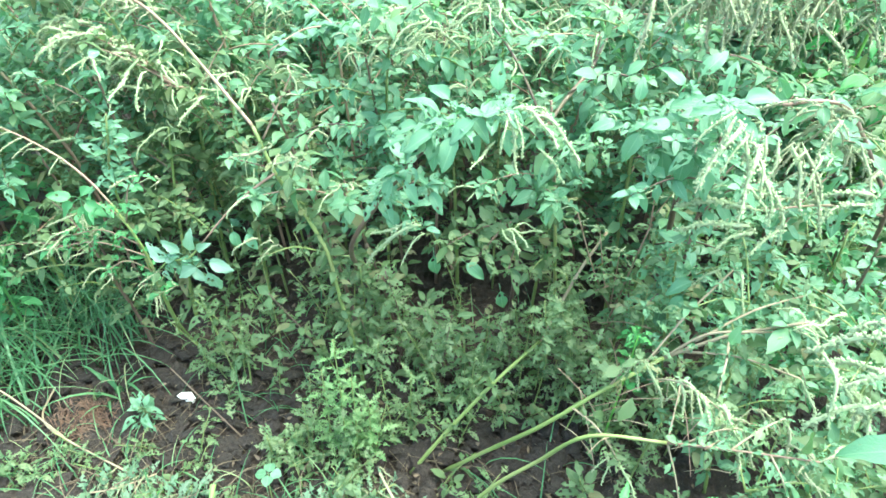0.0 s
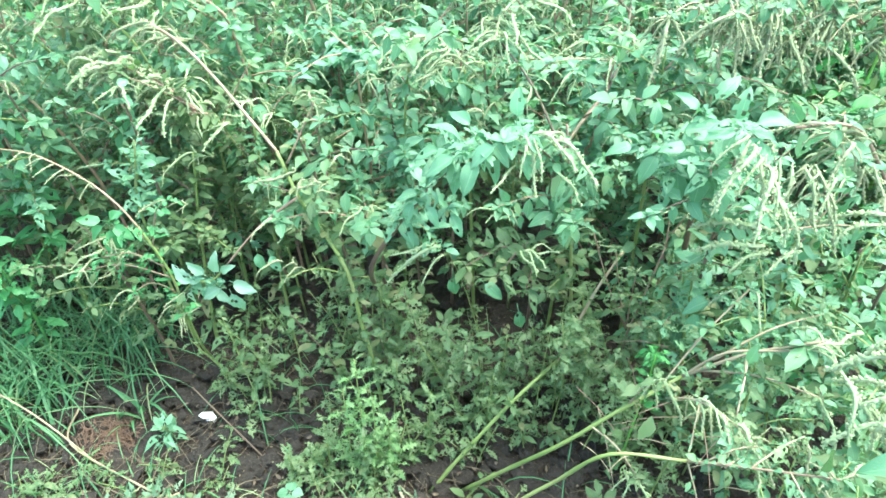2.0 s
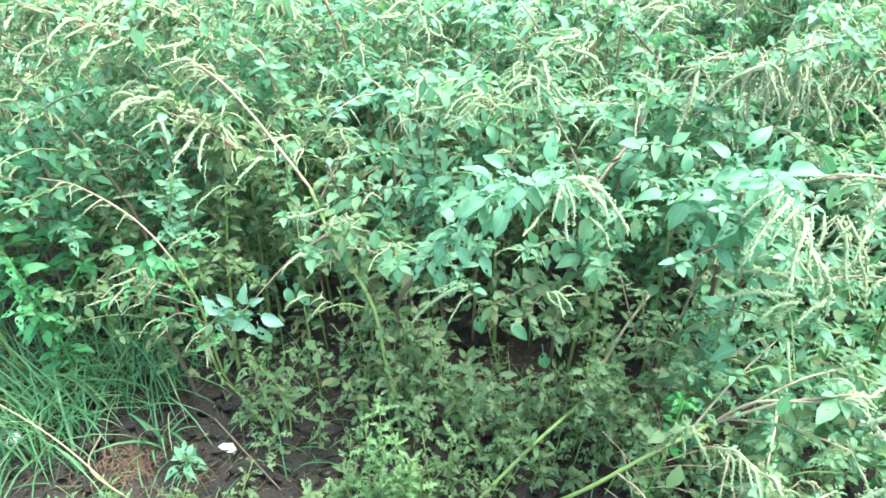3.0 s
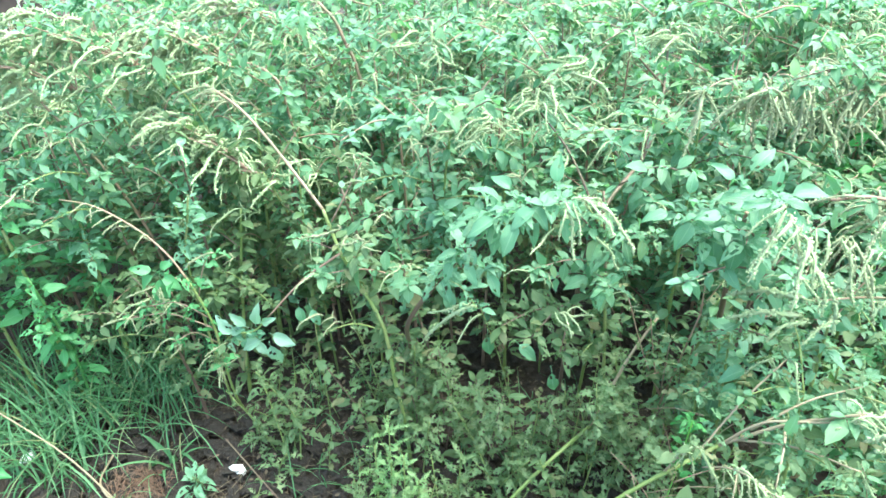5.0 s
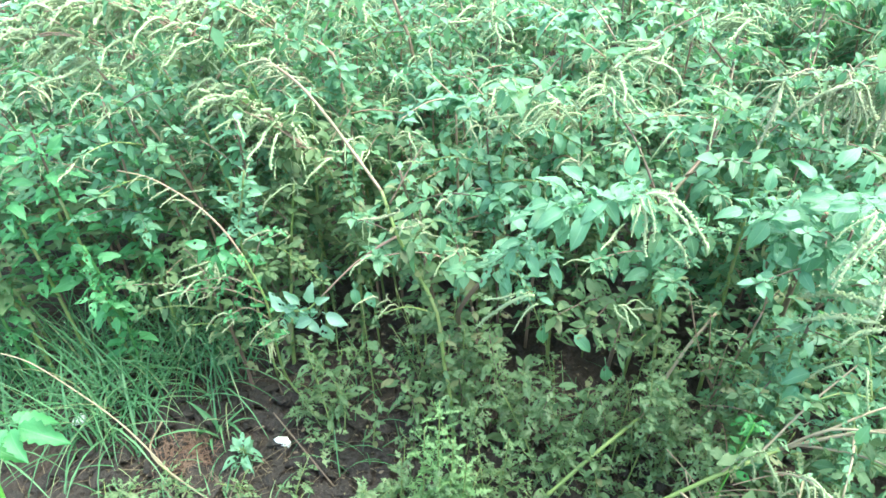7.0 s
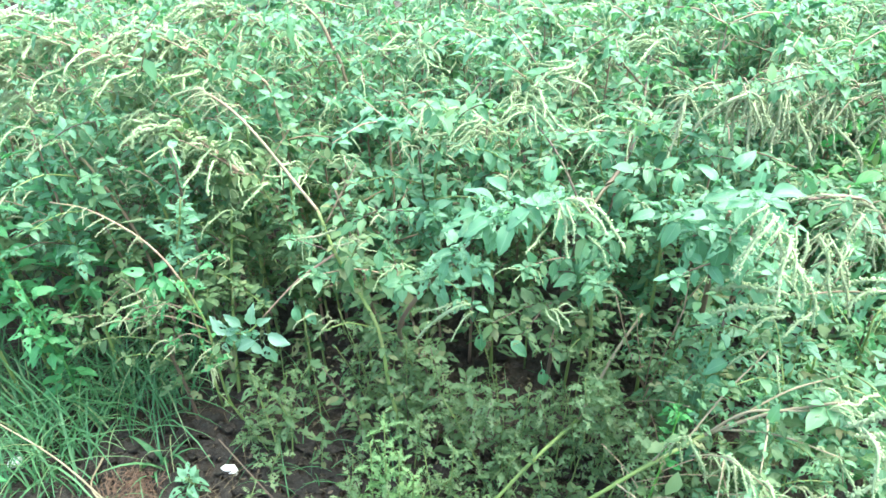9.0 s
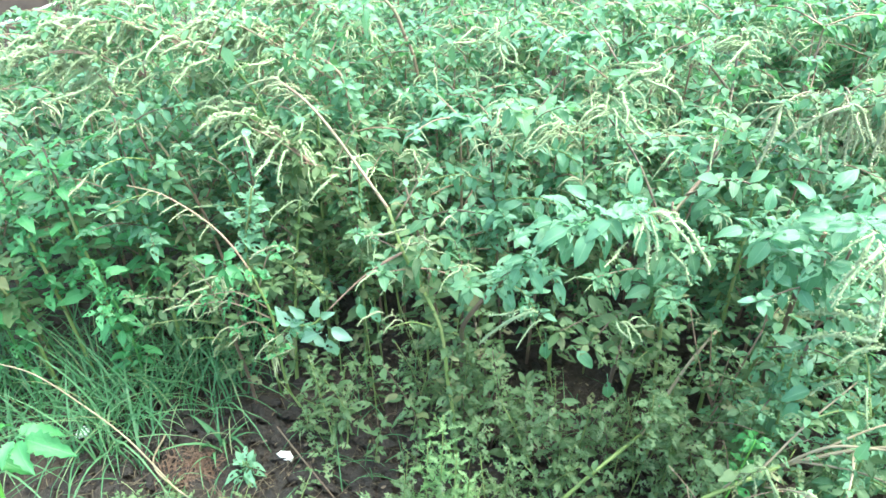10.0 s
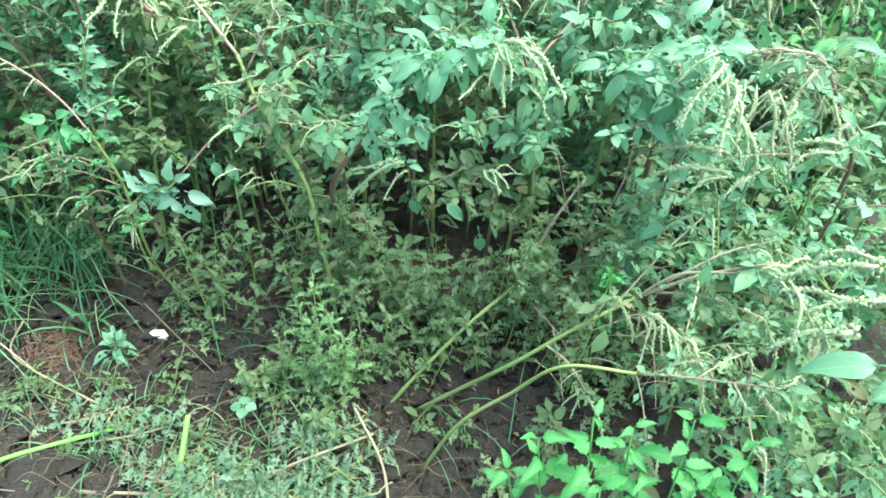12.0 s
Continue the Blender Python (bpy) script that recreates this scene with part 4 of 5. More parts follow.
def far_plant(seed):
    rng = random.Random(seed)
    root = thing("amaranth_plant", (0, 0, 0), "tall green amaranth weed within the dense stand", "weed", "amaranth plants of the stand")
    leaves, blooms, stems = Heap(), Heap(), Heap()
    lite_leaves, lite_blooms, lite_stems = Heap(), Heap(), Heap()
    top = Vector((rng.uniform(-0.08, 0.08), rng.uniform(-0.1, 0.05), 1.0))
    main = smooth_line([(0, 0, 0), (0.3 * top.x, 0.3 * top.y, 0.45), top], 5)
    v, f = tube(main, 0.006, 0.003, 5)
    stems.add(v, f)
    lite_stems.add(v, f)
    ends = [(main[5:], top), (main[2:8], main[7])]
    for k in range(9):
        s = main[rng.randrange(4, len(main))]
        a = rng.uniform(0, 6.283)
        e = s + Vector((rng.uniform(0.12, 0.3) * math.cos(a), rng.uniform(0.12, 0.3) * math.sin(a), rng.uniform(0.0, 0.16)))
        e.z = min(e.z, 1.02)
        line = smooth_line([s, s.lerp(e, 0.5) + Vector((0, 0, 0.02)), e], 4)
        v, f = tube(line, 0.003, 0.0018, 4)
        stems.add(v, f)
        ends.append((line, e))
    for line, e in ends:
        for k in range(32):
            at = line[rng.randrange(len(line))]
            a = rng.uniform(0, 6.283)
            way = Vector((math.cos(a), math.sin(a), rng.uniform(-0.5, 0.3)))
            m = leaf_pose(at + way * 0.012, way, Vector((rng.uniform(-0.5, 0.5), rng.uniform(-0.6, 0.3), 1)), rng.uniform(0.024, 0.05))
            s = FAR_LEAVES[rng.randrange(5)]
            leaves.add([m @ Vector(q) for q in s[0]], s[1], s[2])
            if k % 5 < 3:
                s = LITE_LEAVES[k % 3]
                m = m @ Matrix.Diagonal((1.25, 1.25, 1.25, 1))
                lite_leaves.add([m @ Vector(q) for q in s[0]], s[1], s[2])
        if rng.random() < 0.9 and e.z > 0.7:
            for k in range(rng.randrange(5, 11)):
                s = FAR_SPIKES[rng.randrange(4)]
                m = spin(e - Vector((0, 0, rng.uniform(0, 0.05))), rng.uniform(0, 6.28), rng.uniform(0.045, 0.12), rng.uniform(-0.4, 0.4), rng.uniform(-0.4, 0.4))
                blooms.add([m @ q for q in s[0]], s[1], s[2])
                if k % 2:
                    lite_blooms.add([m @ q for q in s[0]], s[1], s[2])
    FAR_PIECES.append((lite_leaves, lite_blooms, lite_stems))
    part("stem", stems.mesh("stem", TAN_STEM), root)
    part("foliage", leaves.mesh("foliage", (LEAF, PALE_LEAF, LEAF)[seed % 3]), root, kind="stuff")
    if blooms.n:
        part("inflorescence", blooms.mesh("inflorescence", (SPIKE, DRY_SPIKE)[seed % 4 == 0]), root, kind="stuff")
    return root


patterns = [far_plant(2000 + i) for i in range(7)]
rng = random.Random(77)
spots = []
for row in range(11):
    y0 = 2.5 + (0.3 if row < 5 else 0.33) * row
    for k in range(int(14 + 0.9 * row) if row < 5 else 17):
        x = -1.75 - 0.15 * row + (0.255 if row < 3 else 0.29 if row < 5 else 0.37) * k + rng.uniform(-0.1, 0.1)
        if x < -1.7:
            continue
        spots.append((x, y0 + rng.uniform(-0.09, 0.09)))
for row in range(7):
    for k in range(5):
        spots.append((-1.66 - 0.24 * k + rng.uniform(-0.08, 0.08), 1.55 + 0.26 * row + 0.1 * k + rng.uniform(-0.08, 0.08)))
for k in range(12):
    spots.append((0.9 + 0.09 * k + rng.uniform(-0.05, 0.05), 2.62 + 0.2 * (k % 3) + rng.uniform(-0.05, 0.05)))
for k in range(10):
    spots.append((rng.uniform(0.8, 1.9), rng.uniform(2.8, 3.8)))
for k in range(14):
    spots.append((rng.uniform(-2.8, -1.7), rng.uniform(2.1, 3.5)))
for k in range(34):
    x, y = rng.uniform(-3.3, -1.65), rng.uniform(3.3, 5.8)
    if x > -2.1 - 0.8 * (y - 3.6):
        spots.append((x, y))
for k in range(30):
    spots.append((-1.5 + 0.1 * k + rng.uniform(-0.05, 0.05), 2.3 + 0.16 * (k % 3 - 1) + rng.uniform(-0.05, 0.05)))
for k in range(26):
    spots.append((-1.2 + 0.1 * k + rng.uniform(-0.04, 0.04), 2.62 + 0.13 * (k % 4) + rng.uniform(-0.04, 0.04)))
for k in range(20):
    spots.append((0.3 + 0.12 * k + rng.uniform(-0.06, 0.06), 3.4 + 0.4 * (k % 5) + rng.uniform(-0.1, 0.1)))
for x, y in ((0.98, 2.88), (1.08, 3.06), (1.0, 3.25), (1.2, 3.25), (1.15, 3.5), (1.35, 3.6), (1.3, 3.95), (1.5, 4.2)):
    spots.append((x, y))
for k in range(44):
    spots.append((-2.2 + 0.155 * k + rng.uniform(-0.1, 0.1), 6.2 + 0.55 * (k % 4) + rng.uniform(-0.15, 0.15)))
spots.sort(key=lambda q: q[1])
far_rows = []
for n, (x, y) in enumerate(spots):
    s = stand_height(x, y) * (rng.uniform(0.9, 1.1) if y > 2.5 else rng.uniform(0.74, 0.95))
    m = pose(x, y, 0, 0, 0, rng.uniform(0, 360))
    wide = 1.8 if y > 6 else 1.35 if y > 3.9 else 1.0
    if n < 7:
        patterns[n].matrix_basis = m
        patterns[n].scale = (1, 1, s)
    elif n < 165:
        copy_thing(patterns[n % 7], m).scale = (wide, wide, s)
    else:
        far_rows.append((n % 7, m @ Matrix.Diagonal((wide, wide, s, 1))))


def far_stand():
    """The hindmost plants, too far back to tell apart, as one body of leaves, spikes and stems."""
    root = thing("amaranth_thicket", (0, 3.5, 0), "dense green amaranth weeds at the back of the stand", "weeds", kind="stuff")
    for which, (name, mat) in enumerate((("foliage", LEAF), ("inflorescence", SPIKE), ("stems", TAN_STEM))):
        heap = Heap()
        for n, m in far_rows:
            piece = FAR_PIECES[n][which]
            places = np.array([tuple(q) for q in piece.v])
            turned = places @ np.array(m.to_3x3()).T + np.array(m.translation) - (0, 3.5, 0)
            heap.add(turned.tolist(), piece.f, piece.uv)
        part(name, heap.mesh(name, mat), root, kind="stuff")


far_stand()

# ---- fallen plants at the edge of the stand ----
FALLEN = "fallen amaranth weed lying out over the bare soil"
p = amaranth((0.05, 1.40, 0.0), [(0.16, 1.36, 0.16), (0.27, 1.31, 0.33), (0.38, 1.32, 0.44), (0.50, 1.36, 0.51), (0.60, 1.34, 0.60), (0.70, 1.30, 0.68)], 8, (0.0052, 0.0028), (GREEN_STEM, STRAW), label=FALLEN)
for a, b in (((0.45, 1.34, 0.48), (0.62, 1.46, 0.66)), ((0.52, 1.36, 0.53), (0.72, 1.28, 0.56)), ((0.40, 1.33, 0.45), (0.44, 1.28, 0.58)), ((0.55, 1.36, 0.56), (0.75, 1.42, 0.64)), ((0.33, 1.31, 0.4), (0.42, 1.22, 0.36)), ((0.6, 1.34, 0.6), (0.56, 1.22, 0.56))):
    line = twig_of(p, a, b, 0.0028, STRAW, 0.02, 0.045, 0.02)
    p.cluster(line[-1], 5.2, 5, 0.075, "hang")
p.cluster((0.70, 1.30, 0.68), 0.3, 8, 0.09)
p.rosette(Vector((0.68, 1.31, 0.66)), 0.05, 8)
comb = p.stem([(0.46, 1.30, 0.51), (0.48, 1.22, 0.60), (0.53, 1.2, 0.585), (0.60, 1.19, 0.52)], 0.002, 0.0012, STRAW, "branch", 5, 5)
for k in range(11):
    p.spike(comb[4 + k], 5.3 + 0.12 * (k % 5), 0.05 + 0.02 * (k * 2 % 3), ("hang", "arch")[k % 2])
p.stem([(0.50, 1.36, 0.51), (0.56, 1.34, 0.60), (0.645, 1.32, 0.632), (0.74, 1.32, 0.65)], 0.0028, 0.002, STRAW, "branch", 6, 5)
for k in range(18):
    at = Vector((p.rng.uniform(0.35, 0.8), p.rng.uniform(1.2, 1.45), p.rng.uniform(0.3, 0.58)))
    way = Vector((p.rng.uniform(-1, 1), p.rng.uniform(-0.5, 0.3), p.rng.uniform(-0.7, 0.5))).normalized() * p.rng.uniform(0.07, 0.18)
    p.stem([at, at + 0.5 * way + Vector((0, 0, 0.012)), at + way], 0.0014, 0.0008, (TAN_STEM, STRAW)[k % 2], "branch", 4, 4)
p.leaf(Vector((0.41, 1.20, 0.58)), Vector((-0.3, -0.4, -0.6)), Vector((0, -1, 0.5)), 0.05)
p.leaves_on(p.high, 0.0, 0.03, 0.045, 0.04, shapes=LACE_SHAPES)
p.done()
p = amaranth((-0.03, 1.39, 0.0), [(0.05, 1.43, 0.11), (0.17, 1.5, 0.24), (0.28, 1.61, 0.28), (0.36, 1.68, 0.45), (0.42, 1.72, 0.55)], 9, (0.0054, 0.0035), (GREEN_STEM, STRAW), label=FALLEN)
p.leaves_on(p.low, 0.3, 0.04, 0.04, 0.035, shapes=LACE_SHAPES)
p.leaves_on(p.high, 0.2, 0.022, 0.045, 0.035)
p.done()
p = amaranth((0.08, 1.22, 0.0), [(0.16, 1.2, 0.24), (0.26, 1.19, 0.38), (0.34, 1.16, 0.51), (0.47, 1.15, 0.52), (0.55, 1.10, 0.58), (0.66, 1.06, 0.62)], 10, (0.0045, 0.0016), (GREEN_STEM, TAN_STEM), spike_mat=DRY_SPIKE, label=FALLEN)
p.leaves_on(p.high, 0.0, 0.02, 0.05, 0.04, shapes=LACE_SHAPES)
p.cluster((0.66, 1.06, 0.62), 0.4, 7, 0.07)
for a, b, n in (((0.47, 1.15, 0.52), (0.50, 1.245, 0.575), 7), ((0.5, 1.14, 0.54), (0.58, 1.16, 0.56), 7), ((0.55, 1.10, 0.58), (0.66, 1.18, 0.57), 6), ((0.6, 1.08, 0.6), (0.62, 0.99, 0.56), 6), ((0.47, 1.15, 0.52), (0.5, 1.08, 0.42), 3), ((0.52, 1.12, 0.55), (0.6, 1.2, 0.48), 5)):
    line = twig_of(p, a, b, 0.002, STRAW, 0.01, 0.03, 0.03)
    p.cluster(line[-1], 5.4, n, 0.065, "hang")
p.done()
p = amaranth((1.15, 1.35, 0.0), [(1.05, 1.25, 0.4), (0.92, 1.12, 0.74), (0.78, 1.06, 0.885)], 11, (0.008, 0.0045), (GREEN_STEM, STRAW), PALE_LEAF, label="amaranth weed bowed down by thick pale spikes")
for k in range(5):
    p.spike(Vector((0.695 + 0.012 * (k % 3), 1.05 + 0.02 * (k % 2), 0.90 - 0.03 * k)), 2.9 + 0.11 * (k * 4 % 9), 0.10 + 0.022 * (k * 2 % 3), "thick")
for k in range(4):
    p.spike(Vector((0.60 + 0.02 * k, 1.08, 0.83 - 0.02 * k)), 5.0 + 0.2 * k, 0.11, "hang")
for x, y, z, a, s in ((0.69, 0.93, 0.83, 3.0, 0.08), (0.78, 0.96, 0.80, 3.5, 0.08), (0.86, 0.9, 0.74, 3.2, 0.08), (0.86, 1.0, 0.83, 1.4, 0.09), (0.9, 1.1, 0.85, 2.8, 0.1)):
    p.leaf(Vector((x, y, z)), Vector((math.cos(a), math.sin(a), -0.1)), Vector((0, -0.2, 1)), s, WHOLE_SHAPES, "whole_leaf")
p.leaves_on(p.high, 0.2, 0.03, 0.085, 0.07)
p.done()
for n, (x, y) in enumerate(((0.75, 1.52), (0.95, 1.42), (1.15, 1.6), (1.3, 1.4), (0.62, 1.62), (1.05, 1.28), (0.85, 1.62), (1.0, 1.72), (1.2, 1.8), (1.4, 1.65), (0.88, 1.3), (1.2, 1.2), (0.7, 1.4), (0.84, 1.14), (1.0, 1.05), (0.72, 1.22))):
    filler_rng = random.Random(500 + n)
    q = amaranth((x, y, 0), [(x - 0.02, y, 0.16), (x - 0.05, y - 0.03, 0.34), (x - 0.08, y - 0.06, 0.58 + 0.04 * (n % 3) - (0.2 if y < 1.25 else 0.0))], 500 + n, (0.005, 0.0025), (GREEN_STEM, GREEN_STEM), most=32)
    q.leaves_on(q.line, 0.15, 0.024, 0.056, 0.045)
    for k in range(4):
        a = filler_rng.uniform(0, 6.28)
        s = q.line[filler_rng.randrange(3, len(q.line))]
        e = s + Vector((0.15 * math.cos(a), 0.15 * math.sin(a), filler_rng.uniform(0.02, 0.12)))
        twig_of(q, s, e, 0.0022, GREEN_STEM, 0.02, 0.052, 0.024, tufts=2)
        if k % 3 == 1:
            q.cluster(e, a, 4, 0.055, "hang")
    q.done()


rng = random.Random(93)
for n, (x, y, h) in enumerate(((1.0, 1.78, 0.6), (1.15, 1.95, 0.66), (1.28, 2.1, 0.72), (1.1, 1.62, 0.52), (1.3, 1.8, 0.6), (1.45, 2.0, 0.66), (1.42, 2.25, 0.75), (1.2, 2.25, 0.72), (0.98, 1.98, 0.66), (1.32, 1.55, 0.5), (1.5, 1.8, 0.55), (1.05, 1.15, 0.34), (1.2, 1.32, 0.4), (0.98, 1.28, 0.36), (1.02, 1.46, 0.5), (1.58, 2.15, 0.6))):
    q = amaranth((x, y, 0), [(x - 0.02, y - 0.01, 0.3 * h), (x - 0.04, y - 0.04, 0.7 * h), (x - 0.06, y - 0.08, h)], 530 + n, (0.005, 0.0025), (GREEN_STEM, RED_STEM), (BROAD_LEAF, OLD_SHADE_LEAF, LEAF)[n % 3], most=4, label="green amaranth weed on the sunny side of the stand")
    q.leaves_on(q.line, 0.15, 0.018, 0.06, 0.045, tufts=2)
    for k in range(5):
        a = rng.uniform(0, 6.28)
        start = q.line[rng.randrange(3, len(q.line))]
        twig_of(q, start, start + Vector((0.16 * math.cos(a), 0.16 * math.sin(a), rng.uniform(0.0, 0.1))), 0.0022, GREEN_STEM, 0.02, 0.055, 0.02, tufts=2)
    q.done()


# ---- lush weed with toothed compound leaves ----
def compound_leaf(p, a, b, leaflets, size):
    a, b = Vector(a), Vector(b)
    line = p.stem([a, a.lerp(b, 0.55) + Vector((0, 0, 0.05)), b], 0.0028, 0.0016, STALK, "leaf_stalk", 5, 5)
    d = (b - a).normalized()
    side = d.cross(Vector((0, 0, 1))).normalized()
    for k in range(leaflets):
        at = line[2 + k * (len(line) - 3) // leaflets]
        for s in (-1, 1):
            p.leaf(at, side * s + 0.5 * d + Vector((0, 0, p.rng.uniform(-0.35, 0.05))), Vector((0.1 * s, -0.3, 1)), size * p.rng.uniform(0.75, 1.1), TOOTH_SHAPES, "toothed_leaf", LUSH_LEAF)
    p.leaf(line[-1], d + Vector((0, 0, -0.3)), Vector((0, -0.3, 1)), size * 1.25, TOOTH_SHAPES, "toothed_leaf", LUSH_LEAF)


p = Plant("leafy_weed", (0.5, 0.80, 0), "bright green weed with toothed compound leaves", "weed", "lush weeds by the path", 12, LUSH_LEAF, SPIKE, 240)
p.stem([(0.5, 0.80, 0), (0.48, 0.80, 0.3), (0.45, 0.85, 0.58)], 0.006, 0.004, FRESH_STEM, "stem", 7)
rng = random.Random(88)
for k, tip in enumerate(((0.338, 0.92, 0.69), (0.27, 0.92, 0.63), (0.466, 0.91, 0.72), (0.535, 0.91, 0.61), (0.575, 0.93, 0.65), (0.235, 0.91, 0.55), (0.423, 0.90, 0.60), (0.36, 0.87, 0.60), (0.48, 0.86, 0.63), (0.30, 0.87, 0.54), (0.53, 0.87, 0.56), (0.40, 0.93, 0.66), (0.60, 0.9, 0.56))):
    tip = Vector(tip)
    foot = Vector((0.5, 0.80, 0)).lerp(Vector((tip.x, tip.y, 0.2)), 0.7)
    line = p.stem([(0.49, 0.80, 0.1), foot, foot.lerp(tip, 0.55) + Vector((0, -0.015, 0.02)), tip], 0.0026, 0.0014, STALK, "branch", 5, 5)
    turn = rng.uniform(0, 6.28)
    for n in range(19):
        at = line[len(line) - 1 - int(n * 0.55)]
        turn += 2.4
        way = Vector((math.cos(turn), 0.8 * math.sin(turn), 0.75 - 0.1 * n + rng.uniform(-0.25, 0.2)))
        p.leaf(at, way, Vector((rng.uniform(-0.5, 0.5), rng.uniform(-0.7, 0.3), 1)), (0.024 + 0.0042 * min(n, 7)) * rng.uniform(0.8, 1.3), TOOTH_SHAPES, "toothed_leaf", LUSH_LEAF)
p.done()
p = Plant("leafy_weed", (-1.2, 1.12, 0), "bright green broad-leaved weed beside the grass", "weed", "lush weeds by the path", 13, LUSH_LEAF, SPIKE, 120)
p.stem([(-1.2, 1.12, 0), (-1.19, 1.15, 0.3), (-1.16, 1.17, 0.5)], 0.006, 0.004, FRESH_STEM, "stem", 7)
for b, n, s in (((-1.14, 1.09, 0.33), 1, 0.07), ((-1.3, 1.2, 0.4), 2, 0.07)):
    compound_leaf(p, (-1.17, 1.16, 0.36), b, n, s)
for a, s in ((0.0, 0.10), (0.75, 0.075), (-0.75, 0.075), (1.5, 0.055), (-1.5, 0.055)):
    p.leaf(Vector((-1.08, 1.155, 0.45)), Vector((math.cos(a), math.sin(a), -0.12)), Vector((0.1, -0.5, 1)), s, TOOTH_SHAPES, "toothed_leaf", BROAD_LEAF)
p.done()
for n, (x, y, h) in enumerate(((-1.3, 1.66, 0.9), (-1.42, 1.75, 0.82), (-1.2, 1.8, 0.92), (-1.5, 1.55, 0.7), (-1.42, 1.62, 0.84))):
    q = amaranth((x, y + 0.1, 0), [(x, y + 0.08, 0.3), (x + 0.02, y + 0.03, h - 0.2), (x + 0.04, y, h)], 600 + n, (0.006, 0.003), (GREEN_STEM, RED_STEM), (BROAD_LEAF, LEAF)[n % 2], label="amaranth weed with broad leaves behind the grass")
    q.leaves_on(q.line, 0.45, 0.018, 0.085, 0.06)
    q.done()
for n, (x, y, h) in enumerate(((-1.6, 1.46, 0.6), (-1.54, 1.6, 0.66), (-1.68, 1.56, 0.64), (-1.22, 1.7, 0.6))):
    q = Plant("leafy_weed", (x, y, 0), "bright green broad-leaved weed among tall grass", "weed", "lush weeds by the path", 620 + n, BROAD_LEAF, SPIKE, 40)
    line = q.stem([(x, y, 0), (x + 0.02, y - 0.02, 0.5 * h), (x + 0.03, y - 0.08, h)], 0.005, 0.003, STALK, "stem", 6)
    q.leaves_on(line, 0.3, 0.02, 0.075, 0.05)
    for k in range(3):
        a = 2.1 * k + n
        e = line[6] + Vector((0.13 * math.cos(a), 0.13 * math.sin(a), 0.12))
        twig_of(q, line[5], e, 0.003, STALK, 0.03, 0.06, 0.025)
    q.done()
for n, (x, y, h) in enumerate(((1.22, 2.5, 0.86), (1.42, 2.78, 0.98), (1.25, 2.3, 0.8))):
    p = Plant("leafy_weed", (x, y, 0), "bright green broad-leaved weed within the stand", "weed", "lush weeds by the path", 14 + 100 * n, LUSH_LEAF, SPIKE, 60)
    p.stem([(x, y, 0), (x - 0.02, y - 0.04, 0.6 * h), (x - 0.02, y - 0.08, h - 0.02)], 0.007, 0.004, FRESH_STEM, "stem", 7)
    for k in range(30):
        a, r = 2.4 * k, 0.05 + 0.09 * p.rng.random()
        at = Vector((x - 0.02 + r * math.cos(a), y - 0.08 + r * math.sin(a), h - 0.26 + 0.009 * k + p.rng.uniform(-0.03, 0.03)))
        p.leaf(at, Vector((math.cos(a), math.sin(a), p.rng.uniform(-0.5, 0.1))), Vector((p.rng.uniform(-0.3, 0.3), -0.4, 1)), p.rng.uniform(0.045, 0.085))
    p.done()


p = Plant("leafy_weed", (0.45, 1.5, 0), "small bright green sprig beside the fallen stems", "weed", "lush weeds by the path", 15, LUSH_LEAF, SPIKE, 40)
line = p.stem([(0.45, 1.5, 0), (0.45, 1.43, 0.3), (0.445, 1.37, 0.56)], 0.003, 0.0016, FRESH_STEM, "stem", 6)
p.leaves_on(line, 0.65, 0.016, 0.036, 0.022, droop=-0.3, tufts=1)
p.rosette(line[-1], 0.028, 7)
p.done()


# ---- seedlings on the bare soil ----
def seedling(seed, h, n, size, shapes, mat, lean=0.11):
    p = Plant("weed_seedling", (0, 0, 0), "small weed with insect-eaten leaves on bare soil", "weed", "seedlings on the bare soil", seed, mat, SPIKE, 0)
    rng = random.Random(seed)
    tip = Vector((rng.uniform(-lean, lean), rng.uniform(-lean, lean), h))
    line = p.stem([(0, 0, -0.01), (0.4 * tip.x, 0.4 * tip.y, 0.5 * h), tip], 0.0022, 0.0012, GREEN_STEM, "stem", 4, 4)
    p.leaves_on(line, 0.2, h * 0.85 / n, size, size * 0.5, tufts=1, shapes=shapes)
    return p.done()


kinds = [seedling(700 + i, 0.09 + 0.034 * i, 6 + i, 0.046 + 0.005 * (i % 3), LACE_SHAPES if i % 3 else LEAF_SHAPES, LACE_LEAF if i % 3 else LEAF) for i in range(8)]
rng = random.Random(9)
for n in range(88):
    x, y = rng.uniform(-0.72, 0.62), rng.uniform(1.5, 1.95)
    k = n % 8
    if n % 4 == 0:
        x, y = rng.uniform(-0.4, 0.15), rng.uniform(1.25, 1.5)
        k = (n // 4) % 4
    m = pose(x, y, 0, 0, 0, rng.uniform(0, 360))
    s = rng.uniform(0.75, 1.2)
    if n < 8:
        kinds[n].matrix_basis = m
    else:
        copy_thing(kinds[k], m).scale = (s, s, s)
for n in range(46):
    m = pose(rng.uniform(-1.1, -0.1), rng.uniform(1.05, 1.42), 0, 0, 0, rng.uniform(0, 360))
    s = rng.uniform(0.45, 0.85)
    copy_thing(kinds[n % 3], m).scale = (s, s, s)
p = Plant("weed_seedling", (-0.76, 1.48, 0), "small weed with grey lacy leaves on bare soil", "weed", "seedlings on the bare soil", 720, PALE_LEAF, SPIKE, 60)
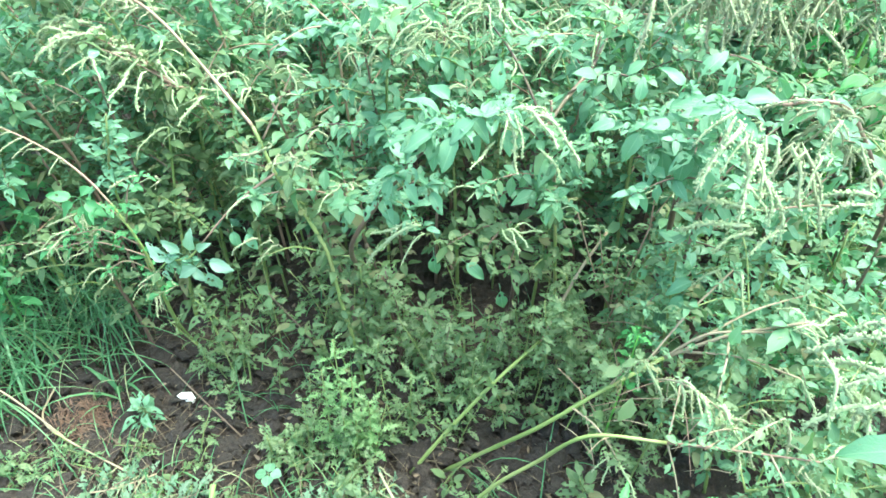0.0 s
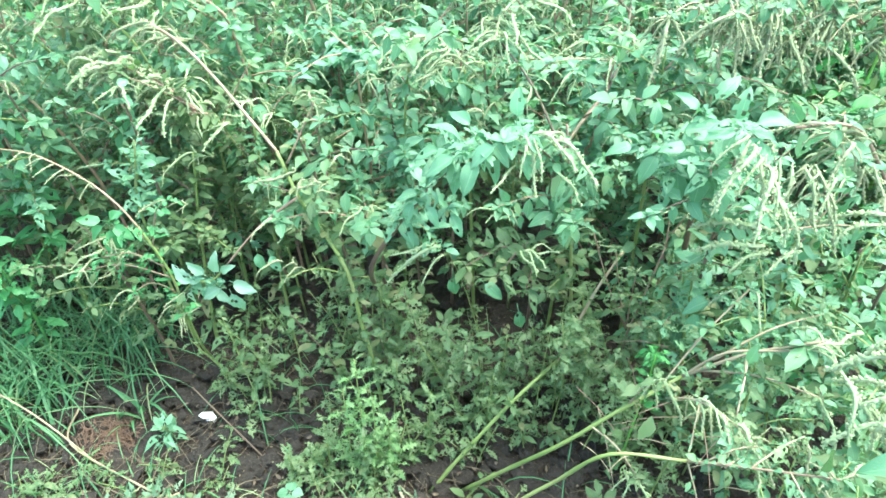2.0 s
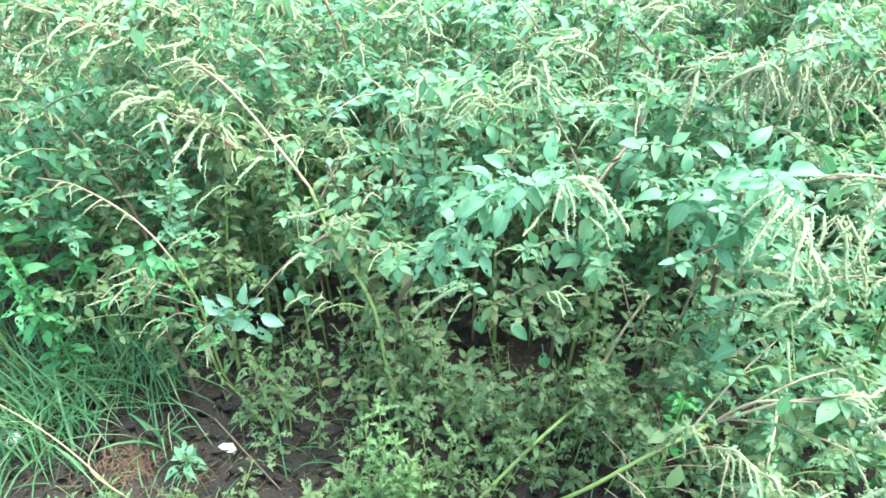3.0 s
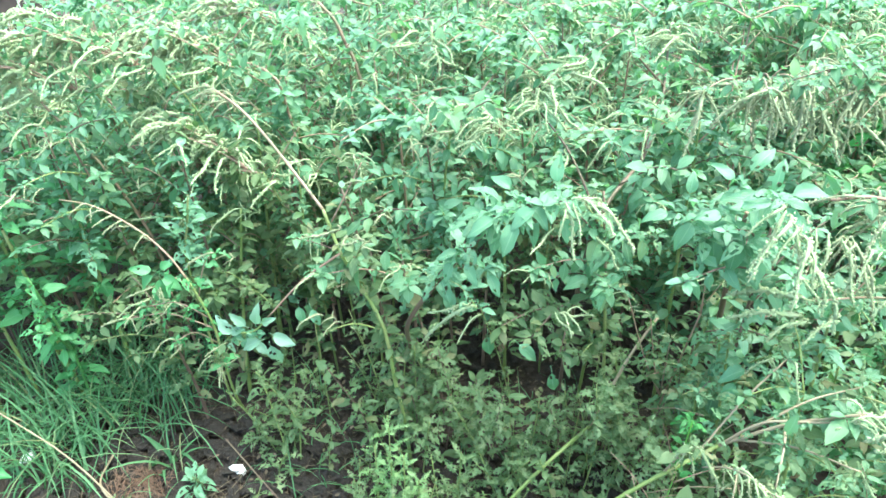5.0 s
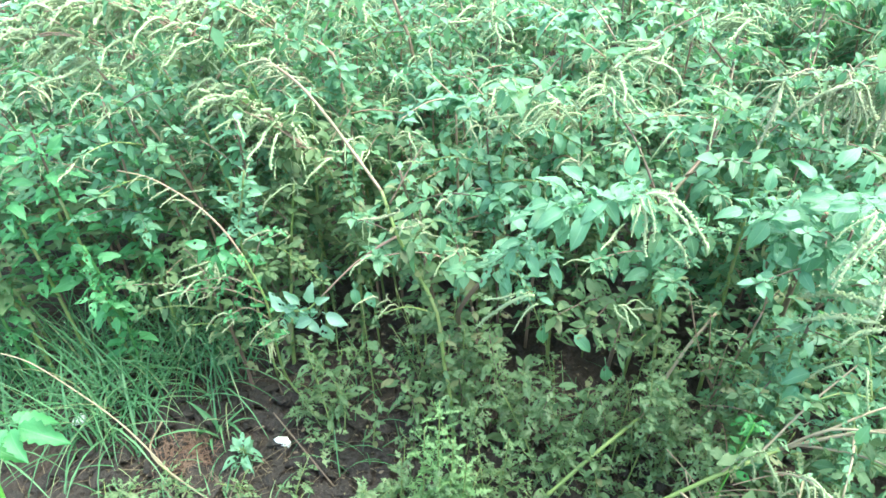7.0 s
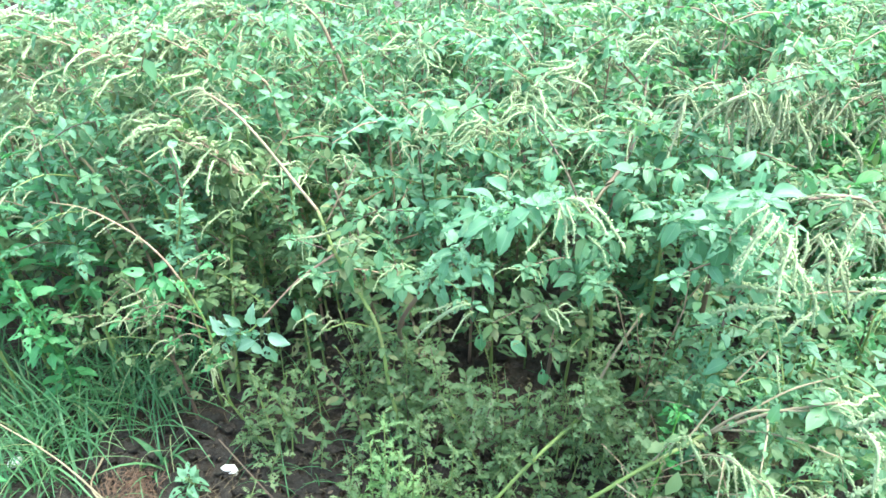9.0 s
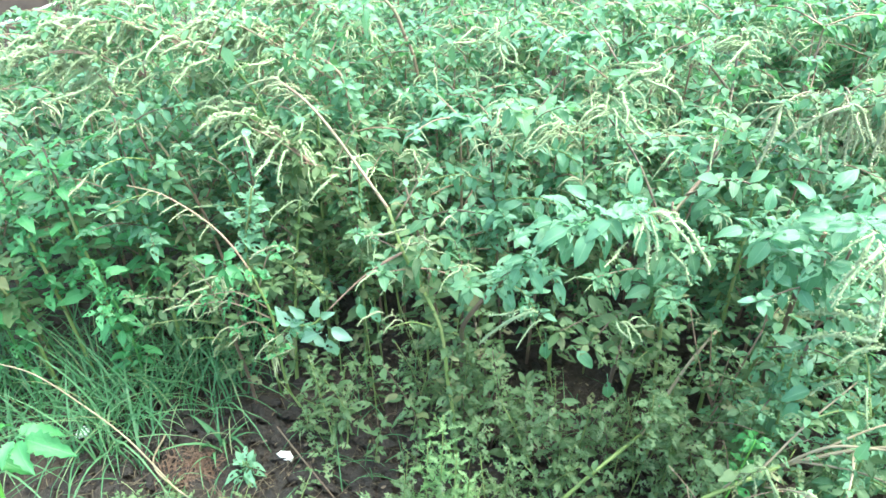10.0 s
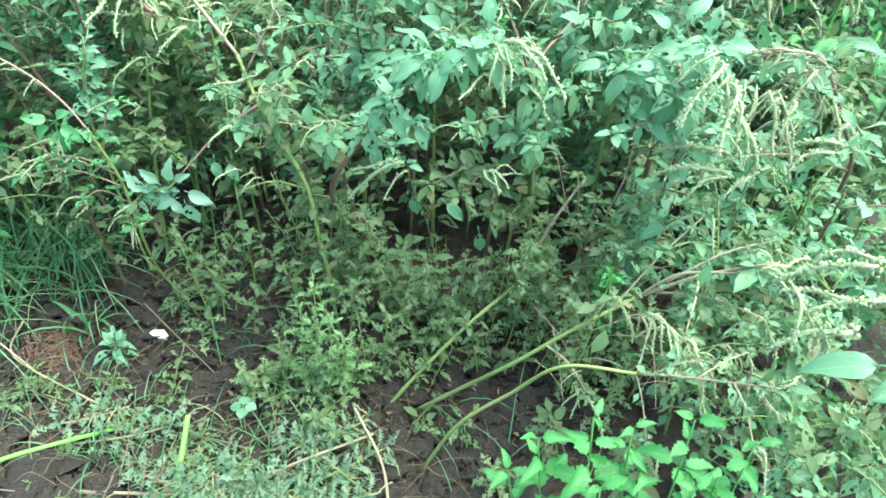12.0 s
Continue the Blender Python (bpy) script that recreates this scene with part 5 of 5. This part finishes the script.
line = p.stem([(-0.76, 1.48, 0), (-0.76, 1.47, 0.06), (-0.75, 1.46, 0.10)], 0.002, 0.0015, GREEN_STEM, "stem", 4)
p.leaves_on(line, 0.2, 0.006, 0.055, 0.04, shapes=LACE_SHAPES, droop=-0.1)
p.done()
p = Plant("clover_seedling", (-0.35, 1.27, 0), "small seedling with three round blue-green leaves", "weed", "seedlings on the bare soil", 721, PALE_LEAF, SPIKE, 60)
line = p.stem([(-0.35, 1.27, 0), (-0.35, 1.27, 0.06), (-0.345, 1.275, 0.13)], 0.002, 0.0015, GREEN_STEM, "stem", 4)
ROUND = [leaf_shape(90, width=0.5, nu=4, nv=6, fold=0.1, curl=0.1, stalk=0.15, widest=0.9)]
for k in range(4):
    a = 1.6 * k
    p.leaf(line[-1], Vector((math.cos(a), math.sin(a), -0.1)), Vector((0, 0, 1)), 0.028, ROUND, "round_leaf")
p.done()
for n, (x, y, h) in enumerate(((0.42, 1.5, 0.42), (0.36, 1.28, 0.24), (0.5, 1.38, 0.32), (0.55, 1.2, 0.3), (0.24, 1.18, 0.18), (0.62, 1.5, 0.34), (0.34, 1.6, 0.46), (0.5, 1.6, 0.5), (0.66, 1.58, 0.42), (-0.04, 1.66, 0.28), (0.8, 1.46, 0.4), (0.12, 1.64, 0.36))):
    p = Plant("low_weed", (x, y, 0), "low leafy weed with pale eaten leaves", "weed", "low weeds under the fallen stems", 740 + n, (LACE_LEAF, OLD_SHADE_LEAF)[n % 2], SPIKE, 14)
    line = p.stem([(x, y, 0), (x + 0.02, y, 0.5 * h), (x + 0.03 * (n % 3 - 1), y - 0.03, h)], 0.003, 0.0016, GREEN_STEM, "stem", 5)
    p.leaves_on(line, 0.2, 0.013, 0.06, 0.035, tufts=2, shapes=(LACE_SHAPES, EATEN_SHAPES)[n % 2])
    p.done()
rng = random.Random(91)
for n in range(18):
    x, y, h = rng.uniform(-0.62, 0.55), rng.uniform(1.58, 1.8), rng.uniform(0.26, 0.5)
    p = Plant("low_weed", (x, y, 0), "low olive weed with eaten leaves under the stand", "weed", "low weeds under the stand", 780 + n, (LACE_LEAF, OLD_SHADE_LEAF)[n % 3 == 0], SPIKE, 16)
    line = p.stem([(x, y, 0), (x + 0.02, y - 0.02, 0.5 * h), (x + rng.uniform(-0.05, 0.05), y - 0.08, h)], 0.0026, 0.0014, (GREEN_STEM, RED_STEM)[n % 2], "stem", 5)
    p.leaves_on(line, 0.35, 0.016, 0.055, 0.04, tufts=2, shapes=(LACE_SHAPES, EATEN_SHAPES)[n % 2])
    p.done()
# Taller feathery weed at the front of the stand.
FEATHER = leaf_material("feathery_leaf", [(0.0, (0.125, 0.235, 0.092)), (0.5, (0.185, 0.31, 0.132)), (1.0, (0.26, 0.365, 0.18))], (0.28, 0.39, 0.2), rough=0.55)
FEATHER_SHAPES = [leaf_shape(95 + i, width=0.2, nu=6, nv=13, curl=0.35, fold=0.25, holes=0.16, ragged=0.6, teeth=0.62) for i in range(4)]
for n, (x, y, h) in enumerate(((-0.205, 1.43, 0.45), (-0.24, 1.42, 0.36), (-0.17, 1.41, 0.35), (-0.14, 1.42, 0.26), (-0.3, 1.42, 0.24), (-0.2, 1.40, 0.22), (-0.38, 1.36, 0.18), (-0.05, 1.5, 0.28), (0.1, 1.58, 0.26))):
    p = Plant("feathery_weed", (x, y, 0), "pale green feathery weed with finely cut leaves", "weed", "feathery weeds before the stand", 730 + n, FEATHER if n < 4 else LACE_LEAF, SPIKE, 20)
    line = p.stem([(x, y, 0), (x + 0.01, y, 0.5 * h), (x + 0.02, y - 0.02, h)], 0.0026, 0.0013, GREEN_STEM, "stem", 5)
    p.leaves_on(line, 0.15, 0.017, 0.06, 0.03, droop=-0.2, tufts=2, shapes=FEATHER_SHAPES)
    p.done()


# ---- pulled weeds wilting at the near edge ----
WILT = leaf_material("wilted_leaf", [(0.0, (0.1, 0.18, 0.105)), (0.5, (0.155, 0.25, 0.16)), (1.0, (0.21, 0.28, 0.19))], (0.3, 0.34, 0.24), rough=0.65)
for n, (a, b) in enumerate((((-0.55, 1.09, 0.02), (-0.2, 1.15, 0.05)), ((-0.35, 1.06, 0.03), (0.0, 1.24, 0.07)), ((-0.5, 1.2, 0.02), (-0.25, 1.1, 0.05)), ((-0.3, 1.22, 0.03), (-0.05, 1.3, 0.09)), ((-0.75, 1.2, 0.02), (-0.5, 1.28, 0.04)), ((-0.2, 1.05, 0.02), (-0.38, 1.2, 0.05)), ((-0.1, 1.08, 0.03), (-0.32, 1.13, 0.07)), ((-0.45, 1.04, 0.03), (-0.15, 1.1, 0.08)), ((-0.6, 1.15, 0.02), (-0.4, 1.1, 0.06)), ((0.0, 1.12, 0.03), (-0.22, 1.24, 0.08)), ((-0.85, 1.24, 0.02), (-0.65, 1.3, 0.05)), ((-0.3, 1.02, 0.03), (-0.02, 1.1, 0.09)))):
    p = Plant("pulled_weed", a, "pulled weed wilting flat on the soil", "weed", "pulled weeds on the soil", 760 + n, WILT, DRY_SPIKE, 12)
    a, b = Vector(a), Vector(b)
    line = p.stem([a, a.lerp(b, 0.5) + Vector((0.02, -0.02, 0.02)), b], 0.003, 0.002, (STRAW, GREEN_STEM)[n % 2], "stem", 5)
    p.leaves_on(line, 0.1, 0.008, 0.055, 0.045, droop=0.1, tufts=1, shapes=(LACE_SHAPES, FEATHER_SHAPES)[n % 2])
    for k in range(7):
        p.spike(line[p.rng.randrange(3, len(line))] + Vector((0, 0, 0.01)), p.rng.uniform(0, 6.28), p.rng.uniform(0.04, 0.09), "stick", -0.9)
    p.done()


# ---- grass, litter and small things ----
def blade(rng, x, y, length, width, droop, steps=6):
    a = rng.uniform(0, 6.283)
    p, e = Vector((x, y, 0)), radians(rng.uniform(48, 88))
    end = e - droop * rng.uniform(0.35, 1.3)
    side = Vector((-math.sin(a), math.cos(a), 0))
    verts, uvs, faces = [], [], []
    for i in range(steps + 1):
        s = i / steps
        w = width * (1 - s ** 1.6) + 0.0003
        verts += [p - side * w, p + Vector((0, 0, -0.25 * w)), p + side * w]
        uvs += [(0.1, s), (0.5, s), (0.9, s)]
        ee = e + (end - e) * s
        p = p + Vector((math.cos(a) * math.cos(ee), math.sin(a) * math.cos(ee), math.sin(ee))) * (length / steps)
        p.z = max(p.z, 0.012)
    for i in range(steps):
        for k in (0, 1):
            b = 3 * i + k
            faces.append((b, b + 1, b + 4, b + 3))
    return verts, faces, uvs


def grass_patch(seed, spots, n, length, width, droop, label):
    rng, heap = random.Random(seed), Heap()
    for x, y, r in spots:
        for _ in range(n):
            a, d = rng.uniform(0, 6.283), r * math.sqrt(rng.random())
            heap.add(*blade(rng, x + d * math.cos(a), y + d * math.sin(a), length * rng.uniform(0.5, 1.15), width * rng.uniform(0.6, 1.2), droop))
    tagged(new("grass", heap.mesh("grass", GRASS)), label, "grass", kind="stuff")


grass_patch(31, [(-1.75, 1.6, 0.22), (-1.62, 1.4, 0.2), (-1.05, 1.75, 0.14), (-1.25, 1.7, 0.18), (-1.1, 1.95, 0.18), (-1.4, 1.9, 0.2), (-1.5, 1.62, 0.2), (-1.22, 1.52, 0.12)], 86, 0.43, 0.0031, 2.1, "tall blue-green grass arching beside the stand")
grass_patch(32, [(-0.90, 1.55, 0.05)], 16, 0.22, 0.006, 1.9, "tuft of broad-bladed grass on the bare soil")
grass_patch(33, [(-0.45, 1.05, 0.1), (-0.15, 1.08, 0.12), (-0.62, 1.25, 0.12), (-0.4, 1.15, 0.14), (-0.2, 1.2, 0.14), (-0.3, 1.32, 0.12), (-0.8, 1.3, 0.14), (-1.05, 1.35, 0.14), (-0.6, 1.1, 0.16)], 34, 0.15, 0.0022, 2.0, "short sparse grass over bare soil")
grass_patch(34, [(-0.3, 1.85, 0.3), (0.1, 1.8, 0.3), (0.3, 1.3, 0.2), (-0.5, 1.7, 0.25)], 26, 0.2, 0.0018, 1.8, "thin grass blades under the weeds")


def litter():
    rng, heap = random.Random(41), Heap()
    for _ in range(1500):
        x, y = rng.uniform(-1.3, 0.6), rng.uniform(0.95, 1.95)
        a, length = rng.uniform(0, 6.283), rng.uniform(0.02, 0.11)
        d = Vector((math.cos(a), math.sin(a), 0)) * length
        z = rng.uniform(0.012, 0.022)
        line = smooth_line([(x, y, z), (x + d.x * 0.5 + rng.uniform(-0.01, 0.01), y + d.y * 0.5, z + rng.uniform(0, 0.012)), (x + d.x, y + d.y, z)], 3)
        v, f = tube(line, rng.uniform(0.0006, 0.0014), 0.0005, 4)
        heap.add(v, f)
    for k in range(130):
        x, y = rng.uniform(-1.25, 0.1), rng.uniform(1.0, 1.5)
        a, length = rng.uniform(0, 6.283), rng.uniform(0.1, 0.26)
        d = Vector((math.cos(a), math.sin(a), 0)) * length
        z = rng.uniform(0.015, 0.03)
        line = smooth_line([(x, y, z), (x + d.x * 0.5 - 0.12 * d.y, y + d.y * 0.5 + 0.12 * d.x, z + rng.uniform(0, 0.03)), (x + d.x, y + d.y, z)], 4)
        v, f = tube(line, rng.uniform(0.0008, 0.0016), 0.0006, 4)
        heap.add(v, f)
    for k in range(70):
        x, y = rng.uniform(-1.0, 0.0), rng.uniform(1.02, 1.32)
        a, length = rng.uniform(0, 6.283), rng.uniform(0.08, 0.24)
        d = Vector((math.cos(a), math.sin(a), 0)) * length
        z = rng.uniform(0.03, 0.07)
        line = smooth_line([(x, y, z), (x + d.x * 0.5 - 0.1 * d.y, y + d.y * 0.5 + 0.1 * d.x, z + rng.uniform(0, 0.04)), (x + d.x, y + d.y, rng.uniform(0.02, 0.06))], 4)
        v, f = tube(line, rng.uniform(0.001, 0.0022), 0.0008, 4)
        heap.add(v, f)
    tagged(new("straw_litter", heap.mesh("straw_litter", LITTER)), "thin dry straws and stalks strewn on soil", "litter", kind="stuff")
    heap, shapes = Heap(), [leaf_shape(900 + i, width=0.28, nu=2, nv=4, curl=0.5 - 0.35 * i, fold=0.5, stalk=0.0, ragged=0.3) for i in range(4)]
    for _ in range(700):
        x, y = rng.uniform(-0.8, 0.9), rng.uniform(1.3, 2.15)
        a = rng.uniform(0, 6.283)
        m = leaf_pose(Vector((x, y, rng.uniform(0.015, 0.035))), Vector((math.cos(a), math.sin(a), rng.uniform(-0.1, 0.35))), Vector((rng.uniform(-0.6, 0.6), rng.uniform(-0.6, 0.6), 1)), rng.uniform(0.006, 0.02))
        s = shapes[rng.randrange(4)]
        heap.add([m @ Vector(q) for q in s[0]], s[1], s[2])
    tagged(new("leaf_litter", heap.mesh("leaf_litter", DEAD_LEAF)), "curled brown dead leaves strewn under the weeds", "litter", kind="stuff")
    heap = Heap()
    for _ in range(230):
        a, r = rng.uniform(0, 6.283), 0.072 * math.sqrt(rng.random())
        x, y = -0.935 + r * math.cos(a) * 1.2, 1.46 + r * math.sin(a) * 0.8
        b = rng.uniform(0, 6.283)
        c = Vector((math.cos(b), math.sin(b), 0)) * rng.uniform(0.015, 0.035)
        line = smooth_line([(x, y, 0.018), (x + c.x, y + c.y, rng.uniform(0.03, 0.055)), (x + 1.6 * c.x - 0.5 * c.y, y + 1.6 * c.y + 0.5 * c.x, rng.uniform(0.015, 0.035))], 4)
        v, f = tube(line, 0.0011, 0.0007, 4)
        heap.add(v, f)
    tagged(new("root_tuft", heap.mesh("root_tuft", ROOTS)), "tuft of red-brown dry roots on the soil", "dry roots", kind="stuff")


litter()


def loose_stem(points, r0, r1, mat, label, name="twig"):
    base = Vector(points[0])
    v, f = tube([q - base for q in smooth_line(points, 6)], r0, r1, 7, 0.08, random.Random(len(label)))
    ob = tagged(new(name, mesh_of(name, v, f, mat)), label, "twig", "stems lying on the soil")
    ob.location = base
    return ob


loose_stem([(-0.674, 1.52, 0.19), (-0.60, 1.49, 0.12), (-0.475, 1.44, 0.005)], 0.0016, 0.0022, RED_STEM, "olive-brown twig leaning out of the soil")
loose_stem([(-1.05, 1.53, 0.06), (-1.03, 1.435, 0.055), (-0.94, 1.38, 0.05), (-0.73, 1.305, 0.035)], 0.003, 0.0026, STRAW, "bent straw-coloured stalk lying on bare soil")
loose_stem([(-0.92, 1.30, 0.02), (-0.86, 1.22, 0.02), (-0.82, 1.17, 0.02)], 0.003, 0.003, STRAW, "short pale stalk lying on bare soil")
loose_stem([(-0.46, 1.06, 0.015), (-0.457, 1.15, 0.08), (-0.458, 1.23, 0.14)], 0.0068, 0.006, FRESH_STEM, "thick freshly cut bright green stem", "cut_stem")
loose_stem([(-0.88, 1.04, 0.115), (-0.80, 1.10, 0.12), (-0.63, 1.272, 0.02)], 0.006, 0.0045, FRESH_STEM, "bright green stem hanging over the soil", "cut_stem")
loose_stem([(-0.68, 1.08, 0.025), (-0.35, 1.10, 0.05), (-0.2, 1.17, 0.08), (-0.03, 1.24, 0.12)], 0.004, 0.003, STRAW, "pale dry stalk lying across the grass")
loose_stem([(0.03, 1.08, 0.015), (-0.0, 1.18, 0.09), (-0.08, 1.28, 0.16)], 0.0035, 0.003, STRAW, "thin pale stalk propped on the weeds")
loose_stem([(-0.47, 1.05, 0.02), (-0.35, 1.1, 0.03), (-0.2, 1.12, 0.04)], 0.004, 0.003, FRESH_STEM, "green stalk lying across the grass")
loose_stem([(-0.92, 1.386, 0.0), (-1.059, 1.41, 0.167), (-1.19, 1.43, 0.253), (-1.318, 1.44, 0.328), (-1.45, 1.45, 0.338)], 0.0026, 0.0016, STRAW, "long pale stalk arching out over the grass")
v, f = lump(0.021, 411, 0.9)
ob = tagged(new("white_shell", mesh_of("white_shell", v, f, WHITE)), "small white broken shell on dark soil", "shell")
ob.location, ob.scale = (-0.687, 1.555, 0.022), (1.0, 0.75, 0.9)
v, f = lump(0.02, 412, 0.5)
ob = tagged(new("paper_scrap", mesh_of("paper_scrap", v, f, WHITE)), "crumpled white scrap beside the grass", "litter")
ob.location, ob.scale = (-1.33, 1.517, 0.02), (0.8, 1.4, 0.8)


# ---- behind the stand ----
def board_wall():
    root = thing("board_fence", (-6.16, 4.33, 0), "low weathered brown board fence behind the weeds", "fence")
    for k in range(5):
        bm = bmesh.new()
        bmesh.ops.create_cube(bm, size=1.0)
        for v in bm.verts:
            v.co = Vector((v.co.x * 5.0, v.co.y * 0.03, v.co.z * 0.17))
        bmesh.ops.bevel(bm, geom=list(bm.edges), offset=0.006, segments=1, affect="EDGES")
        me = bpy.data.meshes.new("board")
        bm.to_mesh(me)
        bm.free()
        me.materials.append(BOARD)
        part("board", me, root, m=pose(0, 0.006 * (k % 2), 0.1 + 0.185 * k, 0, 0, 42 + 0.6 * (k % 3)))
    for k in (-2, 0, 2):
        v, f = tube([Vector((0, 0, -0.05)), Vector((0, 0, 0.5)), Vector((0, 0, 1.05))], 0.04, 0.04, 8)
        part("post", mesh_of("post", v, f, BOARD), root, m=pose(k * math.cos(radians(42)) - 0.05, k * math.sin(radians(42)) + 0.07, 0))


board_wall()
v, f = tube(smooth_line([(-3.38, 3.4, 0.60), (-3.55, 4.2, 0.575), (-3.74, 5.25, 0.6)], 6), 0.011, 0.01, 8, 0.05, random.Random(3))
tagged(new("pole", mesh_of("pole", v, f, POLE)), "pale weathered pole resting on sticks behind the weeds", "pole")
for n, (x, y, h) in enumerate(((-3.42, 3.6, 0.59), (-3.71, 5.1, 0.592), (-3.95, 5.1, 0.8), (-4.1, 5.35, 0.75))):
    v, f = tube(smooth_line([(x, y, 0), (x + 0.03, y, 0.5 * h), (x, y, h)], 4), 0.009, 0.006, 6, 0.1, random.Random(n))
    tagged(new("stick", mesh_of("stick", v, f, POLE)), "thin pale stick upright in the soil", "stick", "sticks before the fence")
